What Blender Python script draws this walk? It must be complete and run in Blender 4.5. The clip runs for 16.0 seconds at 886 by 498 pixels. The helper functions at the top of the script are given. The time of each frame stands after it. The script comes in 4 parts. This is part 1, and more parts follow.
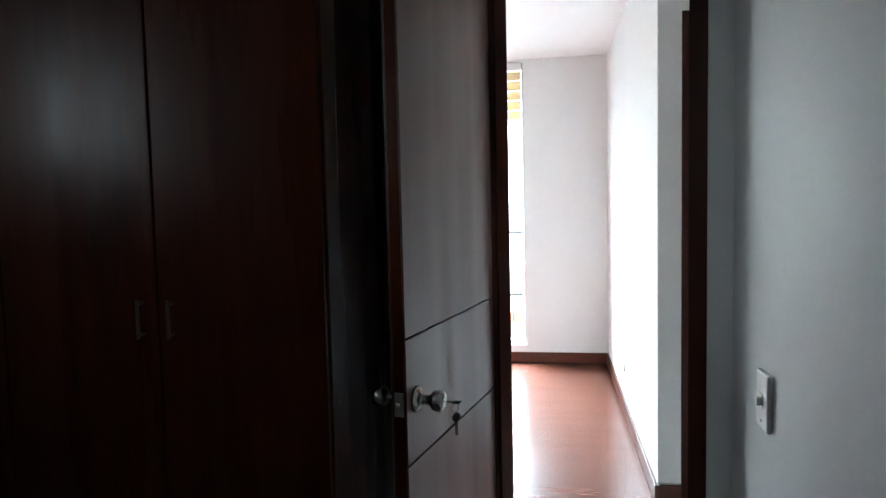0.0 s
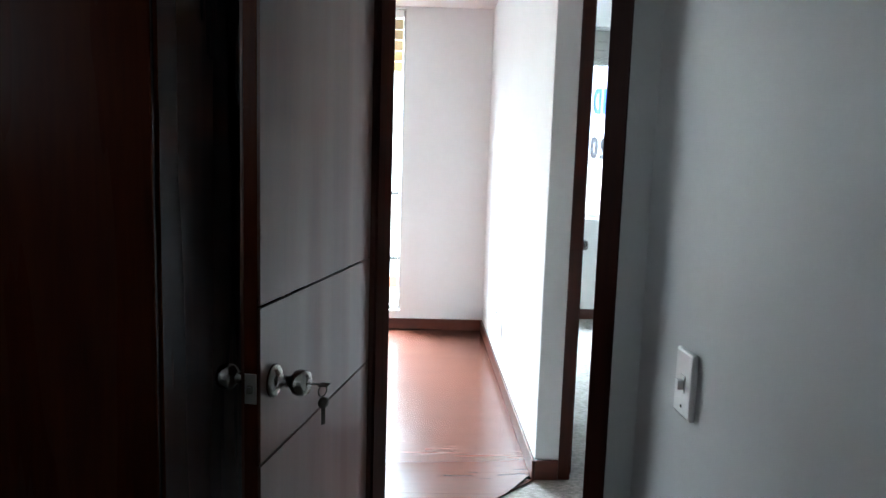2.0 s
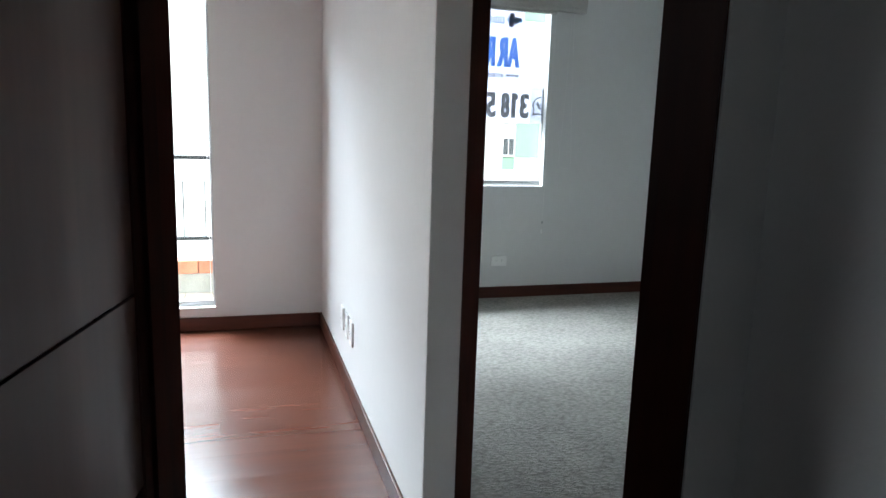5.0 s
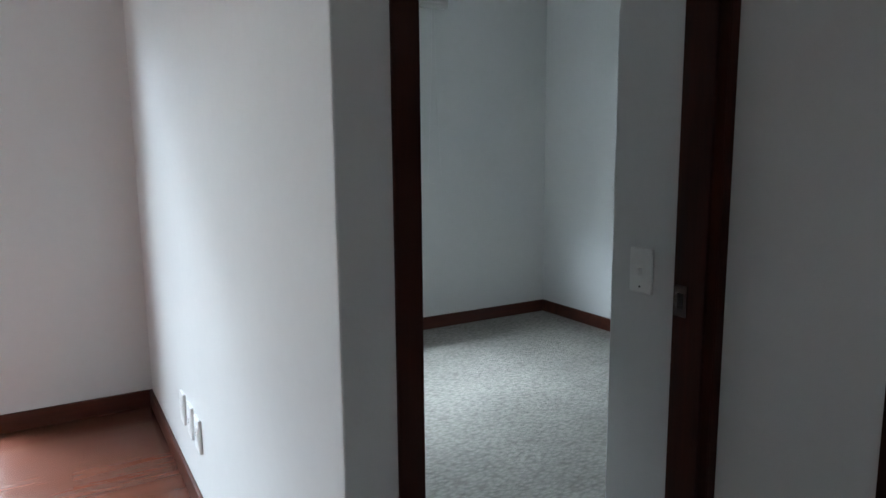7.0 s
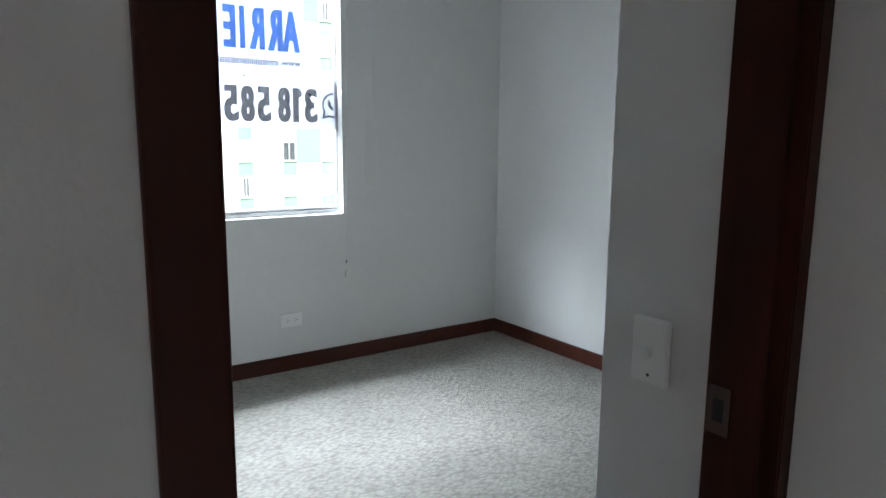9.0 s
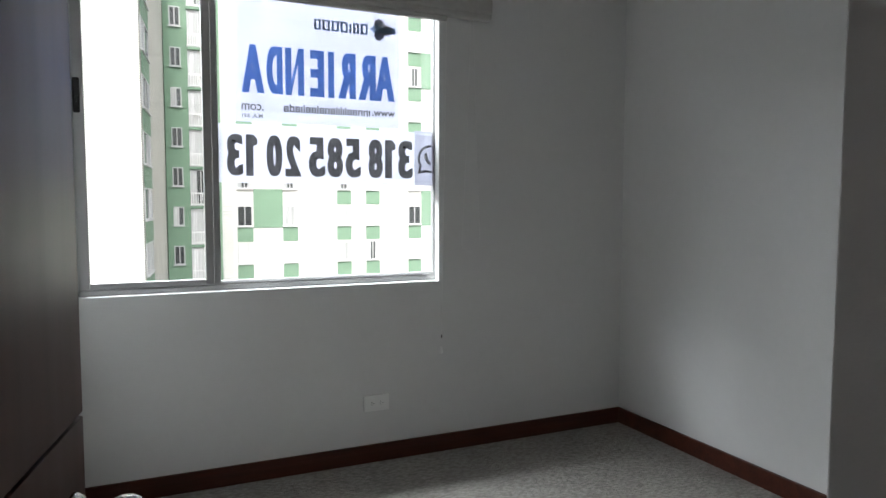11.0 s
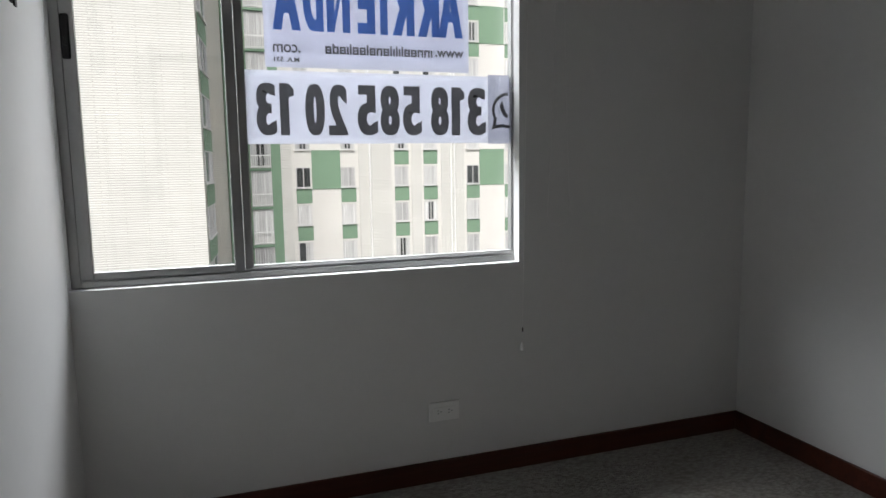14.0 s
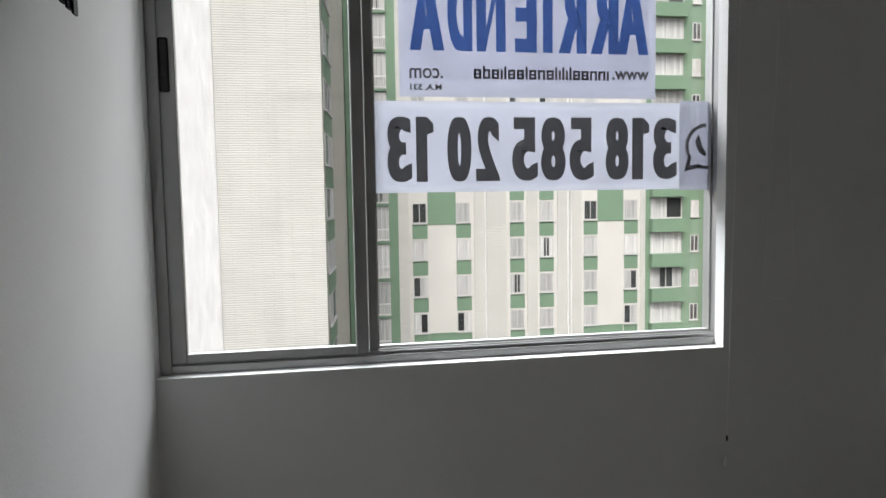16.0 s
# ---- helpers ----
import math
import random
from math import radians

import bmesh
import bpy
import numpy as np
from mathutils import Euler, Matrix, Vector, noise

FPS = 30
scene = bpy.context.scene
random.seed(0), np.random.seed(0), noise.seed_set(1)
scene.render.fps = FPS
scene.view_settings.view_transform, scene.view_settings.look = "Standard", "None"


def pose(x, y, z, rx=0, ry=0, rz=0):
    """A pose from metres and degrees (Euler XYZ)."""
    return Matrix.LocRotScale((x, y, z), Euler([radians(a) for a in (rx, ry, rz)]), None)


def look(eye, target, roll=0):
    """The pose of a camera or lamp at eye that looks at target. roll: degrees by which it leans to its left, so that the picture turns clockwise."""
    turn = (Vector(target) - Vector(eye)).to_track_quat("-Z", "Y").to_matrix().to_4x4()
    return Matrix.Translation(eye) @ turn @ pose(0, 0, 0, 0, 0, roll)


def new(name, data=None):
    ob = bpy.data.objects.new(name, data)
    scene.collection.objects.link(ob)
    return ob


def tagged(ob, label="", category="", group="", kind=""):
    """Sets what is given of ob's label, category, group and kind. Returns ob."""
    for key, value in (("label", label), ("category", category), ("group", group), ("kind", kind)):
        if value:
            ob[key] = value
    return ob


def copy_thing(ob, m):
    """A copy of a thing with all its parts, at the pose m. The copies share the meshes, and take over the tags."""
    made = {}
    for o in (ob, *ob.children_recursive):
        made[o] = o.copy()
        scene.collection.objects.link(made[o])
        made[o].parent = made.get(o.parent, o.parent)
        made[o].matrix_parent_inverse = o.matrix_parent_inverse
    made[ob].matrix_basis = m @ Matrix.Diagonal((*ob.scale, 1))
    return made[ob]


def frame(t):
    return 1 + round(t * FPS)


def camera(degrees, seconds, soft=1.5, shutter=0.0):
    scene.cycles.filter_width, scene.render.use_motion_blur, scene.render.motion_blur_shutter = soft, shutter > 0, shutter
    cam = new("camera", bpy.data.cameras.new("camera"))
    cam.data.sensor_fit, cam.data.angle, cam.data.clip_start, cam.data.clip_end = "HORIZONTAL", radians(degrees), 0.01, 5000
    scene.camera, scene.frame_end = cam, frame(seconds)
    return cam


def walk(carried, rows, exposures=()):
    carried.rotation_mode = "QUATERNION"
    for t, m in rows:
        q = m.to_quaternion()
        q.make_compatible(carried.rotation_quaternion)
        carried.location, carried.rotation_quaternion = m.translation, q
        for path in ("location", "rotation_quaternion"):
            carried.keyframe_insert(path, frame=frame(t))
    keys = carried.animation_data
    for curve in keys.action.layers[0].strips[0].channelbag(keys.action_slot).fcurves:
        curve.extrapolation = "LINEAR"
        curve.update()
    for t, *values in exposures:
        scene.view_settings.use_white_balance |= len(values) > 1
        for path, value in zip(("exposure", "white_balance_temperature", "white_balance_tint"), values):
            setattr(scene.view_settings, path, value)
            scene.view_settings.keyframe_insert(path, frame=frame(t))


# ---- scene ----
cam = camera(66.7, 16.0)
EXPOSURES = [(0.0, 3.75, 5500, 2), (2.0, 3.65, 5500, 3), (3.0, 3.35, 5550, 4), (4.2, 2.9, 5650, 5), (6.3, 1.65, 5900, 7), (7.0, 2.1, 5600, 5), (8.2, 2.55, 5650, 6), (10.3, 2.05, 6200, 12), (11.0, 1.65, 6300, 13), (12.0, 1.05, 6400, 14), (14.5, 0.8, 6450, 15), (16.0, 0.65, 6500, 15)]
PATH = [
    (0, (-0.447, -2.966, 1.336), (-0.764, -0.997, 1.196), -1.3),
    (0.5, (-0.476, -2.925, 1.318), (-0.579, -0.933, 1.161), -0.6),
    (1, (-0.496, -2.893, 1.304), (-0.495, -0.909, 1.052), 0.7),
    (1.5, (-0.494, -2.802, 1.288), (-0.408, -0.821, 1.026), 1.3),
    (2, (-0.495, -2.659, 1.281), (-0.431, -0.675, 1.038), 1.8),
    (2.5, (-0.539, -2.525, 1.282), (-0.396, -0.552, 0.989), 2.9),
    (3, (-0.616, -2.381, 1.283), (-0.281, -0.434, 0.973), 1.1),
    (3.5, (-0.637, -2.253, 1.282), (-0.167, -0.338, 0.945), 1.2),
    (4, (-0.601, -2.087, 1.276), (-0.074, -0.185, 0.948), 1.4),
    (6.3, (-0.391, -1.259, 1.253), (0.311, 0.577, 0.883), 2.6),
    (6.5, (-0.386, -1.174, 1.254), (0.375, 0.639, 0.888), 2.2),
    (7, (-0.383, -0.972, 1.265), (0.622, 0.731, 0.967), -0.5),
    (7.5, (-0.312, -0.809, 1.257), (0.85, 0.786, 0.935), 0.8),
    (8, (-0.202, -0.669, 1.274), (0.998, 0.903, 0.976), 1.6),
    (8.2, (-0.172, -0.626, 1.282), (1.044, 0.922, 0.931), 0.7),
    (10.3, (0.315, -0.195, 1.314), (1.163, 1.602, 1.088), -0.1),
    (10.5, (0.333, -0.166, 1.315), (1.139, 1.651, 1.096), -0.7),
    (11, (0.388, -0.019, 1.267), (1.209, 1.8, 1.13), 0.1),
    (11.5, (0.426, 0.053, 1.271), (1.143, 1.912, 1.099), -1.1),
    (12, (0.528, 0.176, 1.27), (0.902, 2.134, 1.114), 1.5),
    (12.5, (0.583, 0.295, 1.286), (0.804, 2.271, 1.068), 1.3),
    (13, (0.559, 0.452, 1.281), (1.002, 2.389, 1.053), -0.3),
    (13.5, (0.548, 0.542, 1.292), (1.275, 2.395, 1.096), -0.6),
    (14, (0.565, 0.604, 1.284), (1.222, 2.475, 1.027), -0.8),
    (14.5, (0.593, 0.722, 1.288), (0.967, 2.677, 1.092), -0.8),
    (15, (0.632, 0.841, 1.315), (0.762, 2.829, 1.131), 0.4),
    (15.5, (0.615, 1.032, 1.326), (0.833, 3.015, 1.182), 0.6),
    (16, (0.576, 1.218, 1.34), (0.917, 3.183, 1.19), -0.9),
]
walk(cam, [(t, look(eye, target, roll)) for t, eye, target, roll in PATH], EXPOSURES)

# ---- world and sun ----
world = bpy.data.worlds.new("sky")
scene.world = world
world.use_nodes = True
wn = world.node_tree
wbg = wn.nodes["Background"]
sky = wn.nodes.new("ShaderNodeTexSky")
sky.sky_type = "NISHITA"
sky.sun_disc = False
sky.sun_elevation = radians(52)
sky.sun_rotation = radians(200)
sky.dust_density = 6.0
sky.air_density = 1.0
pale = wn.nodes.new("ShaderNodeHueSaturation")
pale.inputs["Saturation"].default_value = 0.4
wn.links.new(sky.outputs[0], pale.inputs["Color"])
wn.links.new(pale.outputs[0], wbg.inputs["Color"])
wbg.inputs["Strength"].default_value = 0.15
sun = new("sun", bpy.data.lights.new("sun", "SUN"))
sun.data.energy = 1.2
sun.data.angle = radians(25)
sun.data.color = (1.0, 0.97, 0.92)
sun.matrix_world = look((-20, -50, 70), (0, 0, 0))


def window_light(name, watts, eye, target, size_x, size_y):
    """Stands in for the overcast sky just outside a window."""
    lamp = new(name, bpy.data.lights.new(name, "AREA"))
    lamp.data.shape, lamp.data.size, lamp.data.size_y, lamp.data.energy = "RECTANGLE", size_x, size_y, watts
    lamp.data.color = (0.92, 0.975, 1.0)
    lamp.matrix_world = look(eye, target)


window_light("sky_light", 2900.0, (-0.4, 9.6, 8.8), (-0.4, 2.9, 1.2), 13.0, 6.0)
window_light("living_window_light", 125.0, (-2.5, 4.3, 3.25), (-0.6, 1.6, 1.25), 2.6, 1.6)


# ---- materials ----
def material(name, color, rough=0.6, metal=0.0, var=0.06, scale=6.0, bump=0.0, bump_scale=300.0, spec=0.5, stretch=(1, 1, 1), per_object=0.0):
    """A surface with slow stains, fine grain and a fine relief."""
    m = bpy.data.materials.new(name)
    m.use_nodes = True
    nt = m.node_tree
    b = nt.nodes["Principled BSDF"]
    tc = nt.nodes.new("ShaderNodeTexCoord")
    mp = nt.nodes.new("ShaderNodeMapping")
    mp.inputs["Scale"].default_value = stretch
    nt.links.new(tc.outputs["Object"], mp.inputs[0])
    n1 = nt.nodes.new("ShaderNodeTexNoise")
    n1.inputs["Scale"].default_value, n1.inputs["Detail"].default_value = scale, 5
    n2 = nt.nodes.new("ShaderNodeTexNoise")
    n2.inputs["Scale"].default_value, n2.inputs["Detail"].default_value = scale * 14, 3
    for n in (n1, n2):
        nt.links.new(mp.outputs[0], n.inputs["Vector"])
    add = nt.nodes.new("ShaderNodeMath")
    add.operation = "MULTIPLY_ADD"
    add.inputs[1].default_value = 0.45
    nt.links.new(n2.outputs["Fac"], add.inputs[0])
    nt.links.new(n1.outputs["Fac"], add.inputs[2])
    ramp = nt.nodes.new("ShaderNodeMapRange")
    ramp.inputs["From Min"].default_value, ramp.inputs["From Max"].default_value = 0.45, 1.0
    ramp.inputs["To Min"].default_value, ramp.inputs["To Max"].default_value = 1 - var, 1 + var
    nt.links.new(add.outputs[0], ramp.inputs["Value"])
    value = ramp.outputs[0]
    if per_object:
        info = nt.nodes.new("ShaderNodeObjectInfo")
        pr = nt.nodes.new("ShaderNodeMapRange")
        pr.inputs["To Min"].default_value, pr.inputs["To Max"].default_value = 1 - per_object, 1 + per_object
        nt.links.new(info.outputs["Random"], pr.inputs["Value"])
        mul = nt.nodes.new("ShaderNodeMath")
        mul.operation = "MULTIPLY"
        nt.links.new(value, mul.inputs[0])
        nt.links.new(pr.outputs[0], mul.inputs[1])
        value = mul.outputs[0]
    mix = nt.nodes.new("ShaderNodeVectorMath")
    mix.operation = "SCALE"
    mix.inputs[0].default_value = color
    nt.links.new(value, mix.inputs["Scale"])
    nt.links.new(mix.outputs[0], b.inputs["Base Color"])
    b.inputs["Roughness"].default_value = rough
    b.inputs["Metallic"].default_value = metal
    b.inputs["Specular IOR Level"].default_value = spec
    if bump:
        n3 = nt.nodes.new("ShaderNodeTexNoise")
        n3.inputs["Scale"].default_value, n3.inputs["Detail"].default_value = bump_scale, 4
        nt.links.new(mp.outputs[0], n3.inputs["Vector"])
        bp = nt.nodes.new("ShaderNodeBump")
        bp.inputs["Strength"].default_value, bp.inputs["Distance"].default_value = bump, 0.004
        nt.links.new(n3.outputs["Fac"], bp.inputs["Height"])
        nt.links.new(bp.outputs[0], b.inputs["Normal"])
    return m


def wood_material(name, dark, light, rough, axis="z", size=1.0, spec=0.5, per_object=0.0, smudge=0.0):
    """Stained wood with long grain along one axis, soft bands and smudged gloss."""
    m = bpy.data.materials.new(name)
    m.use_nodes = True
    nt = m.node_tree
    b = nt.nodes["Principled BSDF"]
    tc = nt.nodes.new("ShaderNodeTexCoord")
    mp = nt.nodes.new("ShaderNodeMapping")
    mp.inputs["Scale"].default_value = {"z": (9, 9, 0.7), "x": (0.7, 9, 9), "y": (9, 0.7, 9)}[axis]
    nt.links.new(tc.outputs["Object"], mp.inputs[0])
    info = nt.nodes.new("ShaderNodeObjectInfo")
    if per_object:
        off = nt.nodes.new("ShaderNodeMath")
        off.operation = "MULTIPLY"
        off.inputs[1].default_value = 40
        nt.links.new(info.outputs["Random"], off.inputs[0])
        nt.links.new(off.outputs[0], mp.inputs["Location"])
    big = nt.nodes.new("ShaderNodeTexNoise")
    big.inputs["Scale"].default_value, big.inputs["Detail"].default_value, big.inputs["Distortion"].default_value = size, 6, 1.2
    fine = nt.nodes.new("ShaderNodeTexNoise")
    fine.inputs["Scale"].default_value, fine.inputs["Detail"].default_value = size * 9, 6
    for n in (big, fine):
        nt.links.new(mp.outputs[0], n.inputs["Vector"])
    add = nt.nodes.new("ShaderNodeMath")
    add.operation = "MULTIPLY_ADD"
    add.inputs[1].default_value = 0.5
    nt.links.new(fine.outputs["Fac"], add.inputs[0])
    nt.links.new(big.outputs["Fac"], add.inputs[2])
    ramp = nt.nodes.new("ShaderNodeValToRGB")
    ramp.color_ramp.elements[0].position, ramp.color_ramp.elements[1].position = 0.5, 1.0
    ramp.color_ramp.elements[0].color, ramp.color_ramp.elements[1].color = (*dark, 1), (*light, 1)
    nt.links.new(add.outputs[0], ramp.inputs[0])
    color = ramp.outputs[0]
    if per_object:
        pr = nt.nodes.new("ShaderNodeMapRange")
        pr.inputs["To Min"].default_value, pr.inputs["To Max"].default_value = 1 - per_object, 1 + per_object
        nt.links.new(info.outputs["Random"], pr.inputs["Value"])
        sc = nt.nodes.new("ShaderNodeVectorMath")
        sc.operation = "SCALE"
        nt.links.new(color, sc.inputs[0])
        nt.links.new(pr.outputs[0], sc.inputs["Scale"])
        color = sc.outputs[0]
    nt.links.new(color, b.inputs["Base Color"])
    b.inputs["Specular IOR Level"].default_value = spec
    rr = nt.nodes.new("ShaderNodeMapRange")
    rr.inputs["From Min"].default_value, rr.inputs["From Max"].default_value = 0.3, 0.7
    rr.inputs["To Min"].default_value, rr.inputs["To Max"].default_value = rough - smudge, rough + smudge + 0.02
    sm = nt.nodes.new("ShaderNodeTexNoise")
    sm.inputs["Scale"].default_value, sm.inputs["Detail"].default_value = 0.8, 3
    nt.links.new(mp.outputs[0], sm.inputs["Vector"])
    nt.links.new(sm.outputs["Fac"], rr.inputs["Value"])
    nt.links.new(rr.outputs[0], b.inputs["Roughness"])
    bp = nt.nodes.new("ShaderNodeBump")
    bp.inputs["Strength"].default_value, bp.inputs["Distance"].default_value = 0.03, 0.001
    nt.links.new(fine.outputs["Fac"], bp.inputs["Height"])
    nt.links.new(bp.outputs[0], b.inputs["Normal"])
    return m


def carpet_material():
    """Looped pile in short wavy rows, pale grey-beige with trodden patches."""
    m = material("carpet", (0.40, 0.378, 0.34), 0.95, var=0.14, scale=3.0, spec=0.1)
    nt = m.node_tree
    b = nt.nodes["Principled BSDF"]
    tc = nt.nodes.new("ShaderNodeTexCoord")
    mp = nt.nodes.new("ShaderNodeMapping")
    mp.inputs["Rotation"].default_value = (0, 0, 0.12)
    mp.inputs["Scale"].default_value = (40, 74, 60)
    nt.links.new(tc.outputs["Object"], mp.inputs[0])
    vo = nt.nodes.new("ShaderNodeTexVoronoi")
    vo.inputs["Scale"].default_value = 1.0
    nt.links.new(mp.outputs[0], vo.inputs["Vector"])
    no = nt.nodes.new("ShaderNodeTexNoise")
    no.inputs["Scale"].default_value, no.inputs["Detail"].default_value = 260, 4
    nt.links.new(tc.outputs["Object"], no.inputs["Vector"])
    su = nt.nodes.new("ShaderNodeMath")
    su.operation = "MULTIPLY_ADD"
    su.inputs[1].default_value = -1.0
    nt.links.new(vo.outputs["Distance"], su.inputs[0])
    nt.links.new(no.outputs["Fac"], su.inputs[2])
    bp = nt.nodes.new("ShaderNodeBump")
    bp.inputs["Strength"].default_value, bp.inputs["Distance"].default_value = 0.9, 0.008
    nt.links.new(su.outputs[0], bp.inputs["Height"])
    nt.links.new(bp.outputs[0], b.inputs["Normal"])
    # pits between the loops are darker, their crowns slightly lighter
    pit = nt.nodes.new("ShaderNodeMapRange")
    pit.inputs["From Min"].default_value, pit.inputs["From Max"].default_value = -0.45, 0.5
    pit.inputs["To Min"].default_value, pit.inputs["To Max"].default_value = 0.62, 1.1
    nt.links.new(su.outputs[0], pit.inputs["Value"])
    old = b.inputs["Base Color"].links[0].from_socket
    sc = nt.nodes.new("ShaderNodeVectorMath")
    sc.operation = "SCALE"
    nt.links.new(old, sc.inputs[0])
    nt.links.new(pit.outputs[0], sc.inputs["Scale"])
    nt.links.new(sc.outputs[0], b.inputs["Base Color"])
    return m


def brick_material(name, color, mortar):
    """Pale painted brickwork for far walls: courses of thin bricks."""
    m = material(name, color, 0.9, var=0.08, scale=0.5, spec=0.2)
    nt = m.node_tree
    b = nt.nodes["Principled BSDF"]
    tc = nt.nodes.new("ShaderNodeTexCoord")
    mp = nt.nodes.new("ShaderNodeMapping")
    mp.inputs["Rotation"].default_value = (radians(90), 0, 0)
    nt.links.new(tc.outputs["Object"], mp.inputs[0])
    br = nt.nodes.new("ShaderNodeTexBrick")
    br.inputs["Scale"].default_value = 1.0
    br.inputs["Brick Width"].default_value, br.inputs["Row Height"].default_value = 1.7, 0.10
    br.inputs["Mortar Size"].default_value = 0.016
    br.inputs["Color1"].default_value = (1, 1, 1, 1)
    br.inputs["Color2"].default_value = (0.94, 0.94, 0.93, 1)
    br.inputs["Mortar"].default_value = (*mortar, 1)
    nt.links.new(mp.outputs[0], br.inputs["Vector"])
    old = b.inputs["Base Color"].links[0].from_socket
    mu = nt.nodes.new("ShaderNodeVectorMath")
    mu.operation = "MULTIPLY"
    nt.links.new(old, mu.inputs[0])
    nt.links.new(br.outputs["Color"], mu.inputs[1])
    nt.links.new(mu.outputs[0], b.inputs["Base Color"])
    return m


def sheet_material(name, color, through_part):
    """Thin printed sheet that lets daylight through."""
    m = bpy.data.materials.new(name)
    m.use_nodes = True
    nt = m.node_tree
    nt.nodes.remove(nt.nodes["Principled BSDF"])
    out = nt.nodes["Material Output"]
    tc = nt.nodes.new("ShaderNodeTexCoord")
    n = nt.nodes.new("ShaderNodeTexNoise")
    n.inputs["Scale"].default_value, n.inputs["Detail"].default_value = 7, 5
    nt.links.new(tc.outputs["Object"], n.inputs["Vector"])
    mr = nt.nodes.new("ShaderNodeMapRange")
    mr.inputs["To Min"].default_value, mr.inputs["To Max"].default_value = 0.88, 1.08
    nt.links.new(n.outputs["Fac"], mr.inputs["Value"])
    sc = nt.nodes.new("ShaderNodeVectorMath")
    sc.operation = "SCALE"
    sc.inputs[0].default_value = color
    nt.links.new(mr.outputs[0], sc.inputs["Scale"])
    d = nt.nodes.new("ShaderNodeBsdfDiffuse")
    t = nt.nodes.new("ShaderNodeBsdfTranslucent")
    mx = nt.nodes.new("ShaderNodeMixShader")
    mx.inputs[0].default_value = through_part
    for s in (d, t):
        nt.links.new(sc.outputs[0], s.inputs["Color"])
    nt.links.new(d.outputs[0], mx.inputs[1])
    nt.links.new(t.outputs[0], mx.inputs[2])
    nt.links.new(mx.outputs[0], out.inputs["Surface"])
    return m


def glass_material(name, tint):
    m = bpy.data.materials.new(name)
    m.use_nodes = True
    nt = m.node_tree
    nt.nodes.remove(nt.nodes["Principled BSDF"])
    out = nt.nodes["Material Output"]
    tr = nt.nodes.new("ShaderNodeBsdfTransparent")
    tr.inputs["Color"].default_value = (*tint, 1)
    gl = nt.nodes.new("ShaderNodeBsdfGlossy")
    gl.inputs["Roughness"].default_value = 0.02
    fr = nt.nodes.new("ShaderNodeFresnel")
    fr.inputs["IOR"].default_value = 1.45
    mx = nt.nodes.new("ShaderNodeMixShader")
    nt.links.new(fr.outputs[0], mx.inputs[0])
    nt.links.new(tr.outputs[0], mx.inputs[1])
    nt.links.new(gl.outputs[0], mx.inputs[2])
    nt.links.new(mx.outputs[0], out.inputs["Surface"])
    return m


PAINT = material("white_wall_paint", (0.73, 0.73, 0.715), 0.55, var=0.025, scale=1.6, bump=0.12, bump_scale=140, spec=0.3)
CEIL = material("white_ceiling_paint", (0.82, 0.82, 0.81), 0.8, var=0.02, scale=1.5, bump=0.1, bump_scale=120, spec=0.2)
CARPET = carpet_material()
FLOORWOOD = wood_material("red_brown_laminate", (0.082, 0.026, 0.015), (0.106, 0.035, 0.020), 0.22, "x", 1.0, 0.5, per_object=0.015, smudge=0.03)
DARKWOOD = wood_material("dark_stained_wood", (0.026, 0.0046, 0.0012), (0.066, 0.0140, 0.0034), 0.27, "z", 1.0, 0.10, smudge=0.05)
DOORWOOD = wood_material("door_veneer", (0.068, 0.026, 0.018), (0.100, 0.039, 0.026), 0.36, "z", 0.9, 0.42, smudge=0.08)
TRIMWOOD = wood_material("baseboard_wood", (0.042, 0.010, 0.005), (0.095, 0.024, 0.012), 0.4, "x", 1.0, 0.4)
FRAMEWOOD = wood_material("door_frame_wood", (0.024, 0.0050, 0.0026), (0.062, 0.0135, 0.0062), 0.42, "z", 1.0, 0.2)
GROOVE = material("groove_shadow_paint", (0.015, 0.008, 0.006), 0.8)
STEEL = material("brushed_steel", (0.55, 0.54, 0.52), 0.28, 1.0, var=0.06, scale=20)
CHROME = material("worn_chrome", (0.42, 0.41, 0.39), 0.22, 1.0, var=0.1, scale=15)
BRONZE = material("dark_bronze", (0.10, 0.085, 0.07), 0.4, 1.0, var=0.1, scale=20)
PLASTIC = material("white_plastic", (0.88, 0.88, 0.86), 0.35, var=0.03, scale=8)
DARKPLASTIC = material("dark_plastic", (0.02, 0.02, 0.02), 0.4, var=0.1, scale=20)
ALU = material("anodised_aluminium", (0.42, 0.42, 0.41), 0.42, 0.75, var=0.06, scale=12)
BLACKMETAL = material("black_painted_metal", (0.012, 0.012, 0.012), 0.45, var=0.2, scale=20)
RAIL = material("grey_cable_cover", (0.13, 0.12, 0.115), 0.5, var=0.08, scale=9)
BLINDCLOTH = material("grey_blind_cloth", (0.48, 0.47, 0.44), 0.9, var=0.06, scale=30, bump=0.3, bump_scale=500)
BEIGECLOTH = sheet_material("beige_blind_cloth", (0.70, 0.58, 0.38), 0.5)
GLASS = glass_material("window_glass", (0.95, 0.97, 0.96))
SHEET = sheet_material("white_poster_sheet", (0.62, 0.62, 0.68), 0.40)
SHEETDULL = sheet_material("dull_poster_sheet", (0.52, 0.52, 0.60), 0.40)
SHEETGREY = sheet_material("grey_poster_sheet", (0.40, 0.40, 0.46), 0.40)
INKDARK = sheet_material("dark_grey_ink", (0.16, 0.155, 0.15), 0.55)
